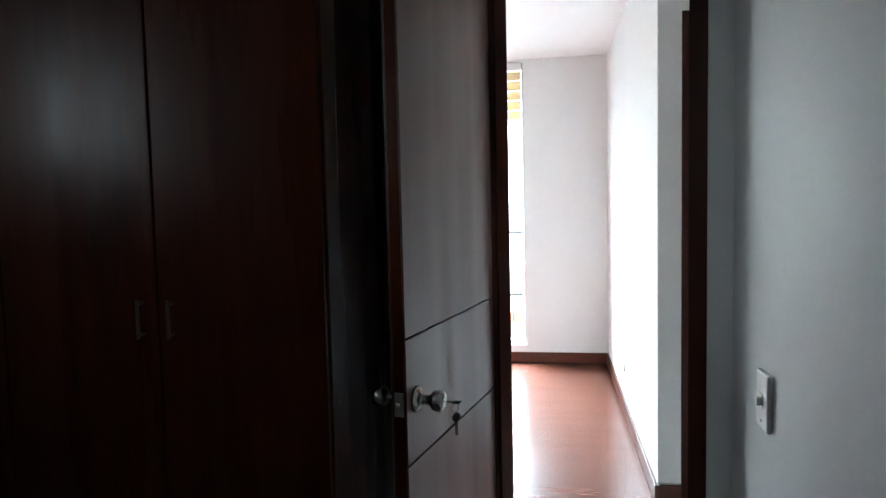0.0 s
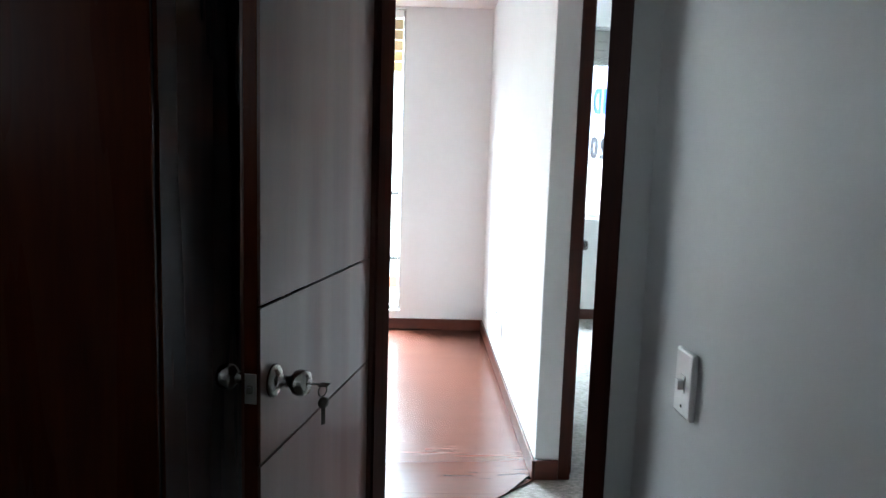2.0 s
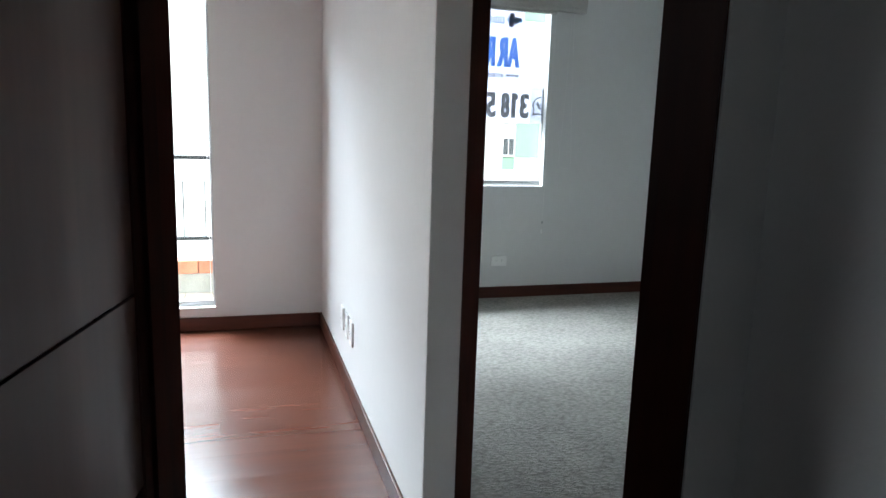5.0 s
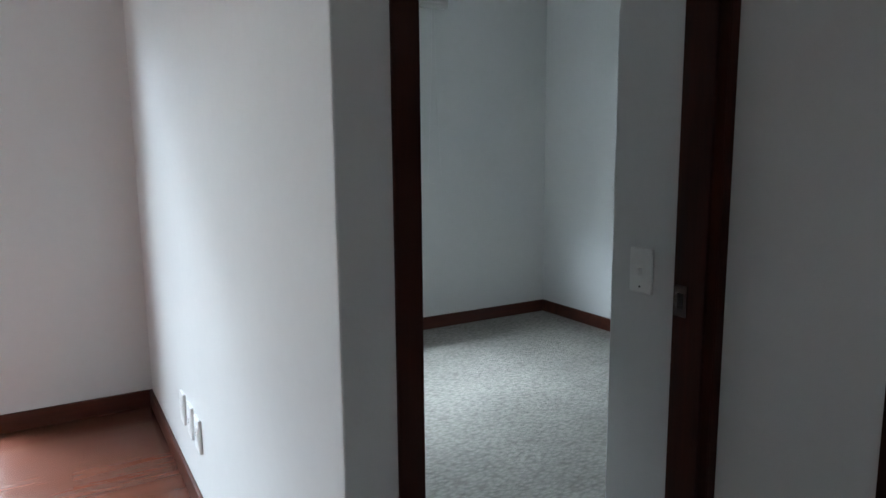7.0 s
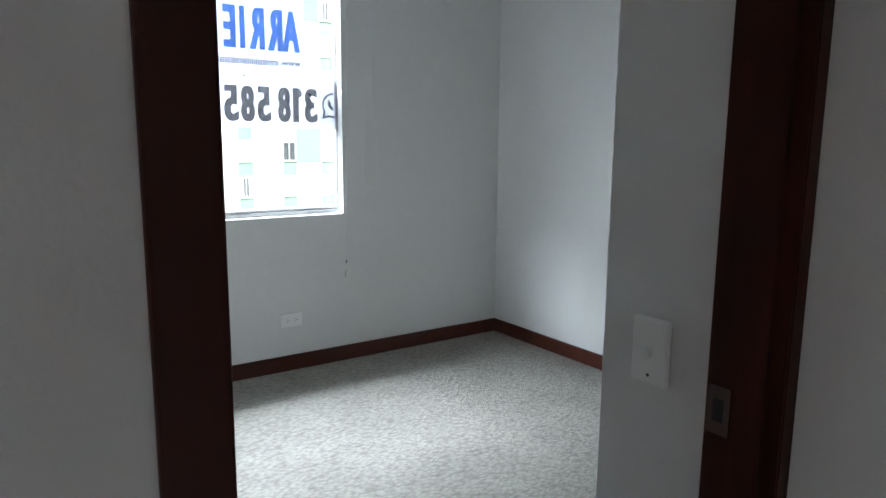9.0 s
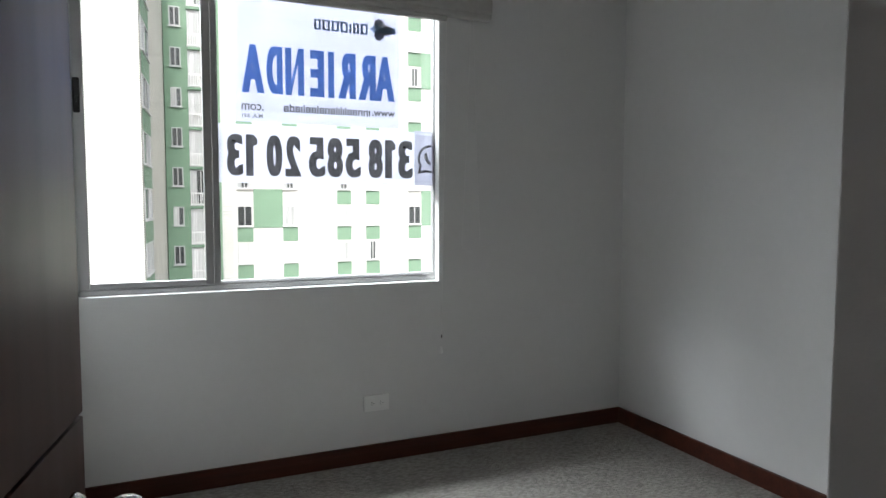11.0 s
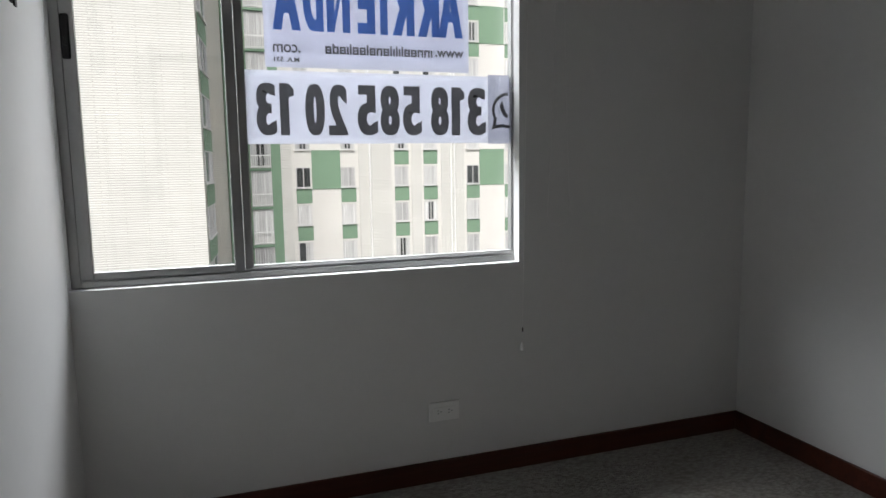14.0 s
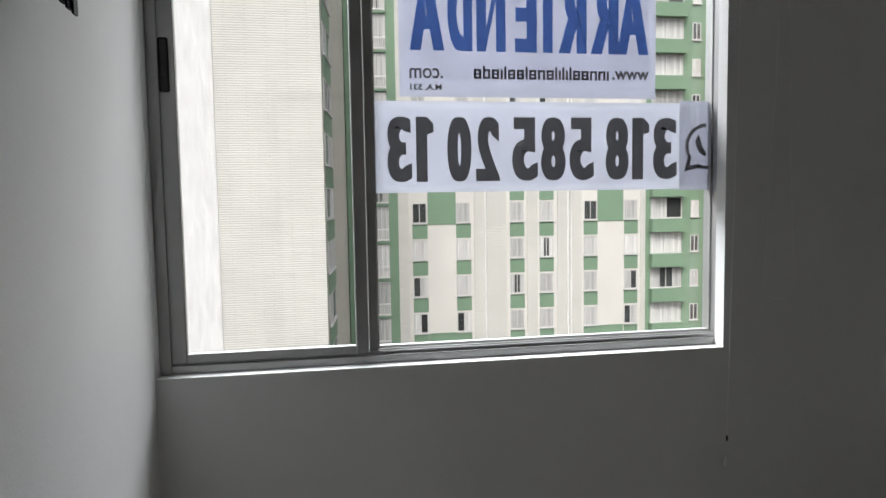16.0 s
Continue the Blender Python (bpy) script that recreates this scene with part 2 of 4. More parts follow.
INKBLUE = sheet_material("blue_ink", (0.13, 0.26, 0.62), 0.65)
INKPALE = sheet_material("pale_blue_ink", (0.28, 0.38, 0.52), 0.55)
CONCRETE = material("weathered_concrete", (0.30, 0.28, 0.25), 0.9, var=0.3, scale=4, bump=0.5, bump_scale=60)
TERRACOTTA = material("terracotta_coping", (0.36, 0.13, 0.07), 0.8, var=0.2, scale=6, per_object=0.12)
TILE = material("beige_floor_tile", (0.45, 0.38, 0.30), 0.5, var=0.12, scale=6, per_object=0.06)
BRICKPALE = brick_material("cream_brick", (0.64, 0.635, 0.60), (0.60, 0.60, 0.58))
BRICKGREY = brick_material("cream_brick_dull", (0.58, 0.56, 0.50), (0.66, 0.66, 0.64))
RENDERPALE = material("cream_render", (0.63, 0.615, 0.575), 0.9, var=0.08, scale=0.4, bump=0.3, bump_scale=20)
RENDERWHITE = material("white_roughcast", (0.76, 0.76, 0.75), 0.95, var=0.14, scale=1.5, bump=1.0, bump_scale=9, stretch=(3, 3, 0.8))
GREEN = material("green_facade_paint", (0.17, 0.27, 0.18), 0.8, var=0.1, scale=0.6)
DARKGLASS = material("dark_window_pane", (0.05, 0.055, 0.055), 0.08, var=0.4, scale=1.2, per_object=0.5)
# upright grey streaks paint the shade of the folds into the cloth
CURTAIN = material("pale_curtain", (0.50, 0.50, 0.49), 0.9, var=0.34, scale=1.2, stretch=(9, 9, 0.3), per_object=0.25)
WHITEFRAME = material("white_window_frame", (0.75, 0.75, 0.73), 0.6, var=0.04)
FARFRAME = material("grey_window_frame", (0.52, 0.52, 0.51), 0.6, var=0.08)
ORANGE = material("orange_brick", (0.45, 0.20, 0.09), 0.9, var=0.12, scale=3)
ASPHALT = material("asphalt", (0.06, 0.06, 0.06), 0.95, var=0.2, scale=0.3)


# ---- mesh helpers ----
def add_box(bm, x0, x1, y0, y1, z0, z1, bevel=0.0):
    m = Matrix.LocRotScale(((x0 + x1) / 2, (y0 + y1) / 2, (z0 + z1) / 2), None, (abs(x1 - x0), abs(y1 - y0), abs(z1 - z0)))
    made = bmesh.ops.create_cube(bm, size=1.0, matrix=m)
    if bevel:
        edges = list({e for v in made["verts"] for e in v.link_edges})
        bmesh.ops.bevel(bm, geom=edges, offset=bevel, segments=2, affect="EDGES", profile=0.5)
    return bm


def box(*dims, bevel=0.0):
    return add_box(bmesh.new(), *dims, bevel=bevel)


def add_rod(bm, a, b, r, r2=None, n=16):
    a, b = Vector(a), Vector(b)
    q = (b - a).to_track_quat("Z", "Y")
    m = Matrix.LocRotScale((a + b) / 2, q, None)
    bmesh.ops.create_cone(bm, cap_ends=True, segments=n, radius1=r, radius2=r if r2 is None else r2, depth=(b - a).length, matrix=m)
    return bm


def rod(a, b, r, r2=None, n=16):
    return add_rod(bmesh.new(), a, b, r, r2, n)


def prism(points, z0, z1):
    """An upright block over a plan outline."""
    bm = bmesh.new()
    low = [bm.verts.new((x, y, z0)) for x, y in points]
    top = [bm.verts.new((x, y, z1)) for x, y in points]
    bm.faces.new(low[::-1])
    bm.faces.new(top)
    for i in range(len(points)):
        j = (i + 1) % len(points)
        bm.faces.new((low[i], low[j], top[j], top[i]))
    bmesh.ops.recalc_face_normals(bm, faces=bm.faces[:])
    return bm


def lathe(profile, n=28):
    """A turned body round z from (radius, height) pairs."""
    bm = bmesh.new()
    rings = [[bm.verts.new((r * math.cos(k * math.tau / n), r * math.sin(k * math.tau / n), z)) for k in range(n)] for r, z in profile]
    for a, b in zip(rings, rings[1:]):
        for k in range(n):
            f = bm.faces.new((a[k], a[(k + 1) % n], b[(k + 1) % n], b[k]))
            f.smooth = True
    bm.faces.new(rings[0][::-1])
    bm.faces.new(rings[-1])
    return bm


def mesh_of(name, bm, mat):
    me = bpy.data.meshes.new(name)
    bm.to_mesh(me)
    bm.free()
    me.materials.append(mat)
    return me


def part(name, bm, mat, parent, label="", at=None):
    ob = new(name, mesh_of(name, bm, mat))
    ob.parent = parent
    if at is not None:
        ob.matrix_local = at
    if label:
        ob["label"] = label
    return ob


def piece(name, me, parent, at):
    ob = new(name, me)
    ob.parent = parent
    ob.matrix_local = at
    return ob


def structure(name, bm, mat, label, category):
    return tagged(new(name, mesh_of(name, bm, mat)), label, category, kind="structure")


def thing(name, label, category, at=None, group=""):
    ob = new(name)
    ob.empty_display_size = 0.05
    if at is not None:
        ob.matrix_world = at
    return tagged(ob, label, category, group)


def lettering(body, x0, x1, z0, z1, mat, parent, y, mirrored=True, bold=0.0, name="lettering"):
    """Built-in letters, stretched over a rectangle of the plane y; mirrored reads from the far side."""
    cu = bpy.data.curves.new("letters", "FONT")
    cu.body = body
    cu.offset = bold
    tmp = bpy.data.objects.new("letters", cu)
    me = bpy.data.meshes.new_from_object(tmp)
    bpy.data.objects.remove(tmp)
    xs = [v.co.x for v in me.vertices]
    ys = [v.co.y for v in me.vertices]
    for v in me.vertices:
        u = (v.co.x - min(xs)) / (max(xs) - min(xs))
        w = (v.co.y - min(ys)) / (max(ys) - min(ys))
        v.co = (x1 - u * (x1 - x0) if mirrored else x0 + u * (x1 - x0), y, z0 + w * (z1 - z0))
    me.materials.clear()
    me.materials.append(mat)
    ob = new(name, me)
    ob.parent = parent
    return ob


# ---- plan ----
CEILING = 2.46
DOOR_TOP = 2.06
EAST = 0.985       # hall and entry wall
FAR = 3.06         # bedroom window wall
LIV = 2.55         # living room window wall
WIN_L, WIN_R, WIN_B, WIN_T = 0.125, 1.755, 0.872, 2.30
FRAME_R = 1.786    # outer edge of the window frame, let into the wall
BAL_L, BAL_R, BAL_B, BAL_T = -3.3, -0.655, 0.142, 2.44
D45 = math.sqrt(0.5)
HINGE = Vector((-0.648, -0.655))
POST = Vector((-0.063, -1.208))

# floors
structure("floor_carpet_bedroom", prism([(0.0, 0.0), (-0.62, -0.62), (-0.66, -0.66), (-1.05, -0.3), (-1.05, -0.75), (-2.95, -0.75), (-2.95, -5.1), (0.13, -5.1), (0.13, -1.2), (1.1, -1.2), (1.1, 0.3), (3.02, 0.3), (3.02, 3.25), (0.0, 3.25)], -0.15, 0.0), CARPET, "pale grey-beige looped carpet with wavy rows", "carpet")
wood_base = structure("floor_wood_living", prism([(0.0, 0.0), (0.0, 2.75), (-6.5, 2.75), (-6.5, -2.1), (-3.02, -2.1), (-3.02, -0.3), (-1.05, -0.3), (-0.65, -0.65)], -0.15, -0.008), DARKWOOD, "polished red-brown laminate floor boards", "floor")
structure("threshold_strip", prism([(0.0, -0.012), (0.012, 0.0), (-0.64, -0.632), (-0.652, -0.644)][::-1], 0.0, 0.006), FRAMEWOOD, "thin brown strip between wood and carpet", "trim")

# walls
structure("wall_partition", box(0.0, 0.125, 0.0, FAR, 0, CEILING, bevel=0.004), PAINT, "white painted partition wall with end face", "wall")
w = bmesh.new()
add_box(w, -0.06, WIN_L, FAR, FAR + 0.158, -0.2, CEILING)
add_box(w, WIN_R, 3.02, FAR, FAR + 0.047, -0.2, CEILING)
add_box(w, FRAME_R, 3.02, FAR + 0.047, FAR + 0.158, -0.2, CEILING)
add_box(w, WIN_L, WIN_R, FAR, FAR + 0.158, -0.2, WIN_B)
add_box(w, WIN_R, FRAME_R, FAR + 0.047, FAR + 0.158, -0.2, WIN_B)
add_box(w, WIN_R, FRAME_R, FAR + 0.047, FAR + 0.158, WIN_T, CEILING)
add_box(w, WIN_L, WIN_R, FAR, FAR + 0.158, WIN_T, CEILING)
structure("wall_bedroom_window", w, PAINT, "white painted wall around the bedroom window", "wall")
structure("wall_bedroom_east", box(2.9, 3.02, 0.3, FAR, 0, CEILING), PAINT, "plain white painted bedroom wall", "wall")
structure("wall_bedroom_south", box(1.1, 2.9, 0.29, 0.405, 0, CEILING), PAINT, "plain white bedroom wall beside the entry", "wall")
w = bmesh.new()
add_box(w, EAST, 1.1, -0.36, 0.405, 0, CEILING, bevel=0.003)
add_box(w, EAST, 1.1, -1.21, -1.1, 0, CEILING)
add_box(w, EAST, 1.1, -1.1, -0.36, 2.09, CEILING)
structure("wall_hall_east", w, PAINT, "white painted hall wall with a dark door frame", "wall")
structure("wall_hall_south", box(0.12, EAST, -1.21, -1.1, 0, CEILING), PAINT, "plain white painted hall wall", "wall")
structure("wall_room_east", box(0.0, 0.12, -5.0, -1.1, 0, CEILING), PAINT, "white painted wall with a light switch", "wall")
structure("wall_door_return", box(-0.062, 0.0, -1.208, -1.13, 0, CEILING), PAINT, "narrow white wall strip beside the door frame", "wall")
structure("wall_bedroom_lintel", box(0.125, EAST, 0.04, 0.19, 2.10, CEILING), PAINT, "white wall above the bedroom door", "wall")
structure("wall_door_diagonal", prism([(-0.70, -0.605), (-1.10, -0.205), (-1.17, -0.275), (-0.77, -0.675)], 0, CEILING), PAINT, "white painted slanting wall beside the door", "wall")
structure("wall_diagonal_lintel", prism([(-0.02, -1.13), (-0.62, -0.53), (-0.70, -0.61), (-0.08, -1.2)], 2.10, CEILING), PAINT, "white wall above the slanting doorway", "wall")
structure("wall_room_north", box(-2.9, -1.1, -0.72, -0.6, 0, CEILING), PAINT, "plain white wall behind the wardrobe", "wall")
structure("wall_closet_side", box(-1.17, -1.1, -0.6, -0.2, 0, CEILING), PAINT, "plain white wall", "wall")
w = bmesh.new()
add_box(w, -3.02, -2.9, -5.0, -3.75, 0, CEILING)
add_box(w, -3.02, -2.9, -2.65, -0.6, 0, CEILING)
add_box(w, -3.02, -2.9, -3.75, -2.65, 0, 1.62)
add_box(w, -3.02, -2.9, -3.75, -2.65, 2.42, CEILING)
structure("wall_room_west", w, PAINT, "white painted wall with a window opening", "wall")
structure("wall_room_south", box(-3.02, 0.12, -5.12, -5.0, 0, CEILING), PAINT, "plain white painted wall", "wall")
w = bmesh.new()
add_box(w, BAL_R, 0.0, LIV, LIV + 0.2, -0.2, CEILING)
add_box(w, -6.5, BAL_L, LIV, LIV + 0.2, -0.2, CEILING)
add_box(w, BAL_L, BAL_R, LIV, LIV + 0.2, -0.2, BAL_B)
add_box(w, BAL_L, BAL_R, LIV, LIV + 0.2, BAL_T, CEILING)
structure("wall_living_window", w, PAINT, "white wall around the balcony window", "wall")
structure("wall_living_west", box(-6.62, -6.5, -2.1, LIV + 0.2, -0.2, CEILING), PAINT, "plain white painted wall", "wall")
structure("wall_living_back", box(-6.62, -3.02, -2.2, -2.1, -0.2, CEILING), PAINT, "plain white painted wall", "wall")
structure("wall_living_south", box(-3.02, -1.1, -0.32, -0.2, 0, CEILING), PAINT, "plain white painted wall", "wall")
structure("ceiling", box(-6.7, 3.1, -5.2, 3.27, CEILING, CEILING + 0.3), CEIL, "plain white ceiling", "ceiling")


# baseboards
def baseboard(dims, label="reddish-brown wooden baseboard along the wall"):
    structure("baseboard", box(*dims, bevel=0.004), TRIMWOOD, label, "baseboard")


H = 0.086
HB = 0.089   # bedroom
baseboard((BAL_L - 0.9, -0.014, LIV - 0.014, LIV, 0, H))
baseboard((-0.014, 0.0, -0.014, LIV, 0, H))
baseboard((0.0, 0.097, -0.014, 0.0, 0, H))
baseboard((WIN_L + 0.014, 2.886, FAR - 0.014, FAR, 0, HB))
baseboard((2.886, 2.9, 0.405, FAR, 0, HB))
baseboard((WIN_L, WIN_L + 0.014, 0.25, FAR - 0.014, 0, HB))
baseboard((1.1, 2.886, 0.405, 0.419, 0, H))
baseboard((EAST - 0.014, EAST, 0.2, 0.419, 0, H))
baseboard((-0.014, 0.0, -5.0, -1.22, 0, H))


# door frames
def door_frame(name, label, left, right, depth, width=0.045):
    """Two posts and a head between two plan points; depth runs to the left of the line from left to right."""
    t = thing(name, label, "door frame")
    a, b = Vector(left), Vector(right)
    u = (b - a).normalized()
    n = Vector((-u.y, u.x)) * depth
    for p, q in ((a, a + u * width), (b - u * width, b)):
        bm = prism([p, q, q + n, p + n], 0, DOOR_TOP + 0.04)
        bmesh.ops.bevel(bm, geom=bm.edges[:], offset=0.003, segments=2, affect="EDGES")
        part("post", bm, FRAMEWOOD, t)
        # stop strip against which the leaf closes
        c = p + u * (width if p == a else -0.012)
        part("door_stop", prism([c + n * 0.2, c + u * 0.012 + n * 0.2, c + u * 0.012 + n * 0.5, c + n * 0.5], 0, DOOR_TOP), FRAMEWOOD, t)
    p, q = a + u * width, b - u * width
    part("head", prism([p, q, q + n, p + n], DOOR_TOP, DOOR_TOP + 0.04), FRAMEWOOD, t)
    return t


u45 = Vector((-D45, D45))
fr = door_frame("door_frame", "reddish-brown wooden frame of the slanting doorway", HINGE + u45 * 0.05, POST, 0.085, 0.05)
fr2 = door_frame("door_frame", "dark reddish-brown wooden frame of the bedroom door", (0.120, 0.03), (EAST, 0.03), 0.128, 0.034)
part("casing", box(0.098, 0.1475, -0.008, 0.0295, 0, DOOR_TOP + 0.04, bevel=0.003), FRAMEWOOD, fr2)
part("strike_plate", box(EAST - 0.038, EAST - 0.0325, 0.112, 0.150, 0.845, 0.925), CHROME, fr2, "steel strike plate")
part("strike_hole", box(EAST - 0.0388, EAST - 0.0375, 0.122, 0.140, 0.866, 0.904), GROOVE, fr2)
part("strike_plate", prism([POST + u45 * 0.052 + Vector((0.02, 0.02)), POST + u45 * 0.0505 + Vector((0.02, 0.02)), POST + u45 * 0.0505 + Vector((0.045, 0.045)), POST + u45 * 0.052 + Vector((0.045, 0.045))], 0.83, 0.91), STEEL, fr, "steel strike plate")
fr3 = door_frame("door_frame", "dark wooden frame of the closed hall door", (EAST - 0.008, -1.1), (EAST - 0.008, -0.335), -0.12, 0.06)


# doors
def knob(parent, at, name):
    """A round door knob along +z of its pose: rose, neck, ball."""
    k = part(name, lathe([(0.034, 0.0), (0.034, 0.004), (0.030, 0.010), (0.020, 0.014), (0.0125, 0.018), (0.0115, 0.034), (0.015, 0.040), (0.0235, 0.046), (0.0265, 0.055), (0.0262, 0.066), (0.022, 0.074), (0.012, 0.077)]), CHROME, parent, "round satin chrome knob", at)
    return k


def door_leaf(name, label, width, grooves, zk=0.842):
    """A flush veneered leaf: hinge line at the origin, leaf along +x, seen face at y = 0, body behind it (+y)."""
    t = thing(name, label, "door")
    cuts = [0.012] + grooves + [DOOR_TOP - 0.006]
    for i, (a, b) in enumerate(zip(cuts, cuts[1:])):
        lo = a + (0.0025 if i else 0)
        hi = b - (0.0025 if i < len(cuts) - 2 else 0)
        part("panel", box(0.002, width, 0.0, 0.006, lo, hi, bevel=0.0012), DOORWOOD, t)
    part("core", box(0.002, width, 0.0062, 0.034, 0.012, DOOR_TOP - 0.006, bevel=0.001), DARKWOOD, t)
    part("back_panel", box(0.002, width, 0.0342, 0.04, 0.012, DOOR_TOP - 0.006, bevel=0.001), DOORWOOD, t)
    knob(t, pose(width - 0.06, 0.0, zk, 90, 0, 0), "knob")
    knob(t, pose(width - 0.06, 0.04, zk, -90, 0, 0), "knob")
    part("latch_plate", box(width - 0.001, width + 0.002, 0.008, 0.032, zk - 0.03, zk + 0.03, bevel=0.0006), STEEL, t, "steel latch plate")
    part("latch_bolt", box(width + 0.002, width + 0.010, 0.014, 0.026, zk - 0.008, zk + 0.008, bevel=0.002), CHROME, t)
    return t


leaf = door_leaf("door_1", "open dark brown veneered door with two grooves", 0.752, [0.687, 1.004])
FREE = Vector((-0.798, -1.39))
leaf.matrix_world = pose(HINGE.x, HINGE.y, 0, 0, 0, math.degrees(math.atan2(FREE.y - HINGE.y, FREE.x - HINGE.x))) @ Matrix.Diagonal((1, -1, 1, 1))

# keys hanging in the knob
keys = thing("key_ring", "small bunch of metal keys hanging from the knob", "keys")
kb = bmesh.new()
add_box(kb, -0.011, 0.011, -0.0012, 0.0012, 0.0, 0.02, bevel=0.0008)
add_box(kb, -0.004, 0.004, -0.001, 0.001, -0.02, 0.0)
part("key_in_lock", kb, BRONZE, keys, at=pose(0.692, -0.098, 0.842, 90, 0, 0))
ring = bmesh.new()
for i in range(16):
    a0, a1 = i * math.tau / 16, (i + 1) * math.tau / 16
    add_rod(ring, (0.011 * math.cos(a0), 0, 0.011 * math.sin(a0)), (0.011 * math.cos(a1), 0, 0.011 * math.sin(a1)), 0.0012, n=6)
part("ring", ring, BRONZE, keys, at=pose(0.692, -0.104, 0.829, 0, 0, 30))
kb = lathe([(0.004, -0.0015), (0.012, -0.0015), (0.012, 0.0015), (0.004, 0.0015)], 16)
add_box(kb, -0.004, 0.004, -0.045, -0.011, -0.001, 0.001)
part("hanging_key", kb, BRONZE, keys, at=pose(0.692, -0.106, 0.805, 90, 0, 40))
keys.matrix_world = leaf.matrix_world.copy()

leaf2 = door_leaf("door_2", "open dark brown veneered bedroom door standing ajar by the wall", 0.845, [0.687, 1.004], 0.892)
leaf2.matrix_world = pose(0.168, 0.085, 0, 0, 0, 79.8) @ Matrix.Diagonal((1, 1, 1, 1))
leaf3 = door_leaf("door_3", "closed dark brown hall door in its frame", 0.64, [0.687, 1.004])
leaf3.matrix_world = pose(EAST + 0.02, -1.04, 0, 0, 0, 90) @ Matrix.Diagonal((1, -1, 1, 1))

# ---- bedroom window ----
win = tagged(new("window_1"), "sliding aluminium window with a fixed pane and sash", "window", kind="structure")
Y0, Y1 = FAR + 0.048, FAR + 0.155
bm = bmesh.new()
for d in ((WIN_L, WIN_L + 0.03, Y0, Y1, WIN_B, WIN_T), (FRAME_R - 0.010, FRAME_R, Y0, Y1, WIN_B, WIN_T), (WIN_L + 0.03, FRAME_R - 0.010, Y0, Y1, WIN_B, WIN_B + 0.026), (WIN_L + 0.03, FRAME_R - 0.010, Y0, Y1, WIN_T - 0.03, WIN_T)):
    add_box(bm, *d, bevel=0.002)
for yy in (Y0 + 0.012, Y0 + 0.04):
    add_box(bm, WIN_L + 0.03, FRAME_R - 0.010, yy, yy + 0.004, WIN_B + 0.026, WIN_B + 0.036)
part("window_frame", bm, ALU, win)
part("window_sill", box(WIN_L, WIN_R, FAR + 0.001, Y0, WIN_B, WIN_B + 0.004), PAINT, win)
SX0, SX1 = WIN_L + 0.012, 0.688
sash = bmesh.new()
ys0, ys1 = Y0 + 0.008, Y0 + 0.034
for d in ((SX0, SX0 + 0.058, ys0, ys1, WIN_B + 0.03, WIN_T - 0.02), (SX1 - 0.036, SX1, ys0, ys1, WIN_B + 0.03, WIN_T - 0.02), (SX0 + 0.058, SX1 - 0.036, ys0, ys1, WIN_B + 0.03, WIN_B + 0.055), (SX0 + 0.058, SX1 - 0.036, ys0, ys1, WIN_T - 0.06, WIN_T - 0.02)):
    add_box(sash, *d, bevel=0.003)
so = part("sash", sash, ALU, win)
gp = part("pane", box(SX0 + 0.056, SX1 - 0.034, ys0 + 0.011, ys0 + 0.015, WIN_B + 0.053, WIN_T - 0.058), GLASS, win)
gp.visible_shadow = False
lt = box(SX0 + 0.018, SX0 + 0.044, ys0 - 0.004, ys0 + 0.002, 1.630, 1.772, bevel=0.0055)
lo_ = part("latch", lt, BLACKMETAL, win, "black sliding-sash latch")
part("latch_knob", box(SX0 + 0.027, SX0 + 0.035, ys0 - 0.008, ys0 - 0.0045, 1.672, 1.700, bevel=0.001), DARKPLASTIC, lo_)
MX0, MX1 = 0.690, 0.716
part("mullion", box(MX0, MX1, Y0 + 0.02, Y1, WIN_B + 0.026, WIN_T - 0.03, bevel=0.002), ALU, win)
fx = bmesh.new()
yf0, yf1 = Y0 + 0.060, Y0 + 0.084
for d in ((MX1, MX1 + 0.006, yf0, yf1, WIN_B + 0.026, WIN_T - 0.03), (FRAME_R - 0.015, FRAME_R - 0.010, yf0, yf1, WIN_B + 0.026, WIN_T - 0.03), (MX1 + 0.006, FRAME_R - 0.015, yf0, yf1, WIN_B + 0.026, WIN_B + 0.04)):
    add_box(fx, *d, bevel=0.001)
part("fixed_frame", fx, ALU, win)
gp = part("pane", box(MX1 + 0.004, FRAME_R - 0.013, yf0 + 0.008, yf0 + 0.012, WIN_B + 0.038, WIN_T - 0.03), GLASS, win)
gp.visible_shadow = False
GY = yf0 + 0.0125

# posters on the outer side of the pane
ps = thing("rental_poster", "white rental poster with blue and black mirrored lettering taped on glass", "poster")


def paper(x0, x1, z0, z1, y, seed):
    """A thin, slightly rippled sheet with fold lines."""
    bm = bmesh.new()
    nx, nz = 28, 10
    g = [[bm.verts.new((x0 + (x1 - x0) * i / nx, y + 0.006 + 0.0022 * noise.noise((i * 0.35 + seed, k * 0.4, seed)), z0 + (z1 - z0) * k / nz)) for i in range(nx + 1)] for k in range(nz + 1)]
    for k in range(nz):
        for i in range(nx):
            bm.faces.new((g[k][i], g[k][i + 1], g[k + 1][i + 1], g[k + 1][i])).smooth = True
    bmesh.ops.solidify(bm, geom=bm.faces[:], thickness=0.0004)
    return bm


part("sheet", paper(0.797, 1.592, 1.636, 2.235, GY, 3.0), SHEETDULL, ps)
LY = GY + 0.0003


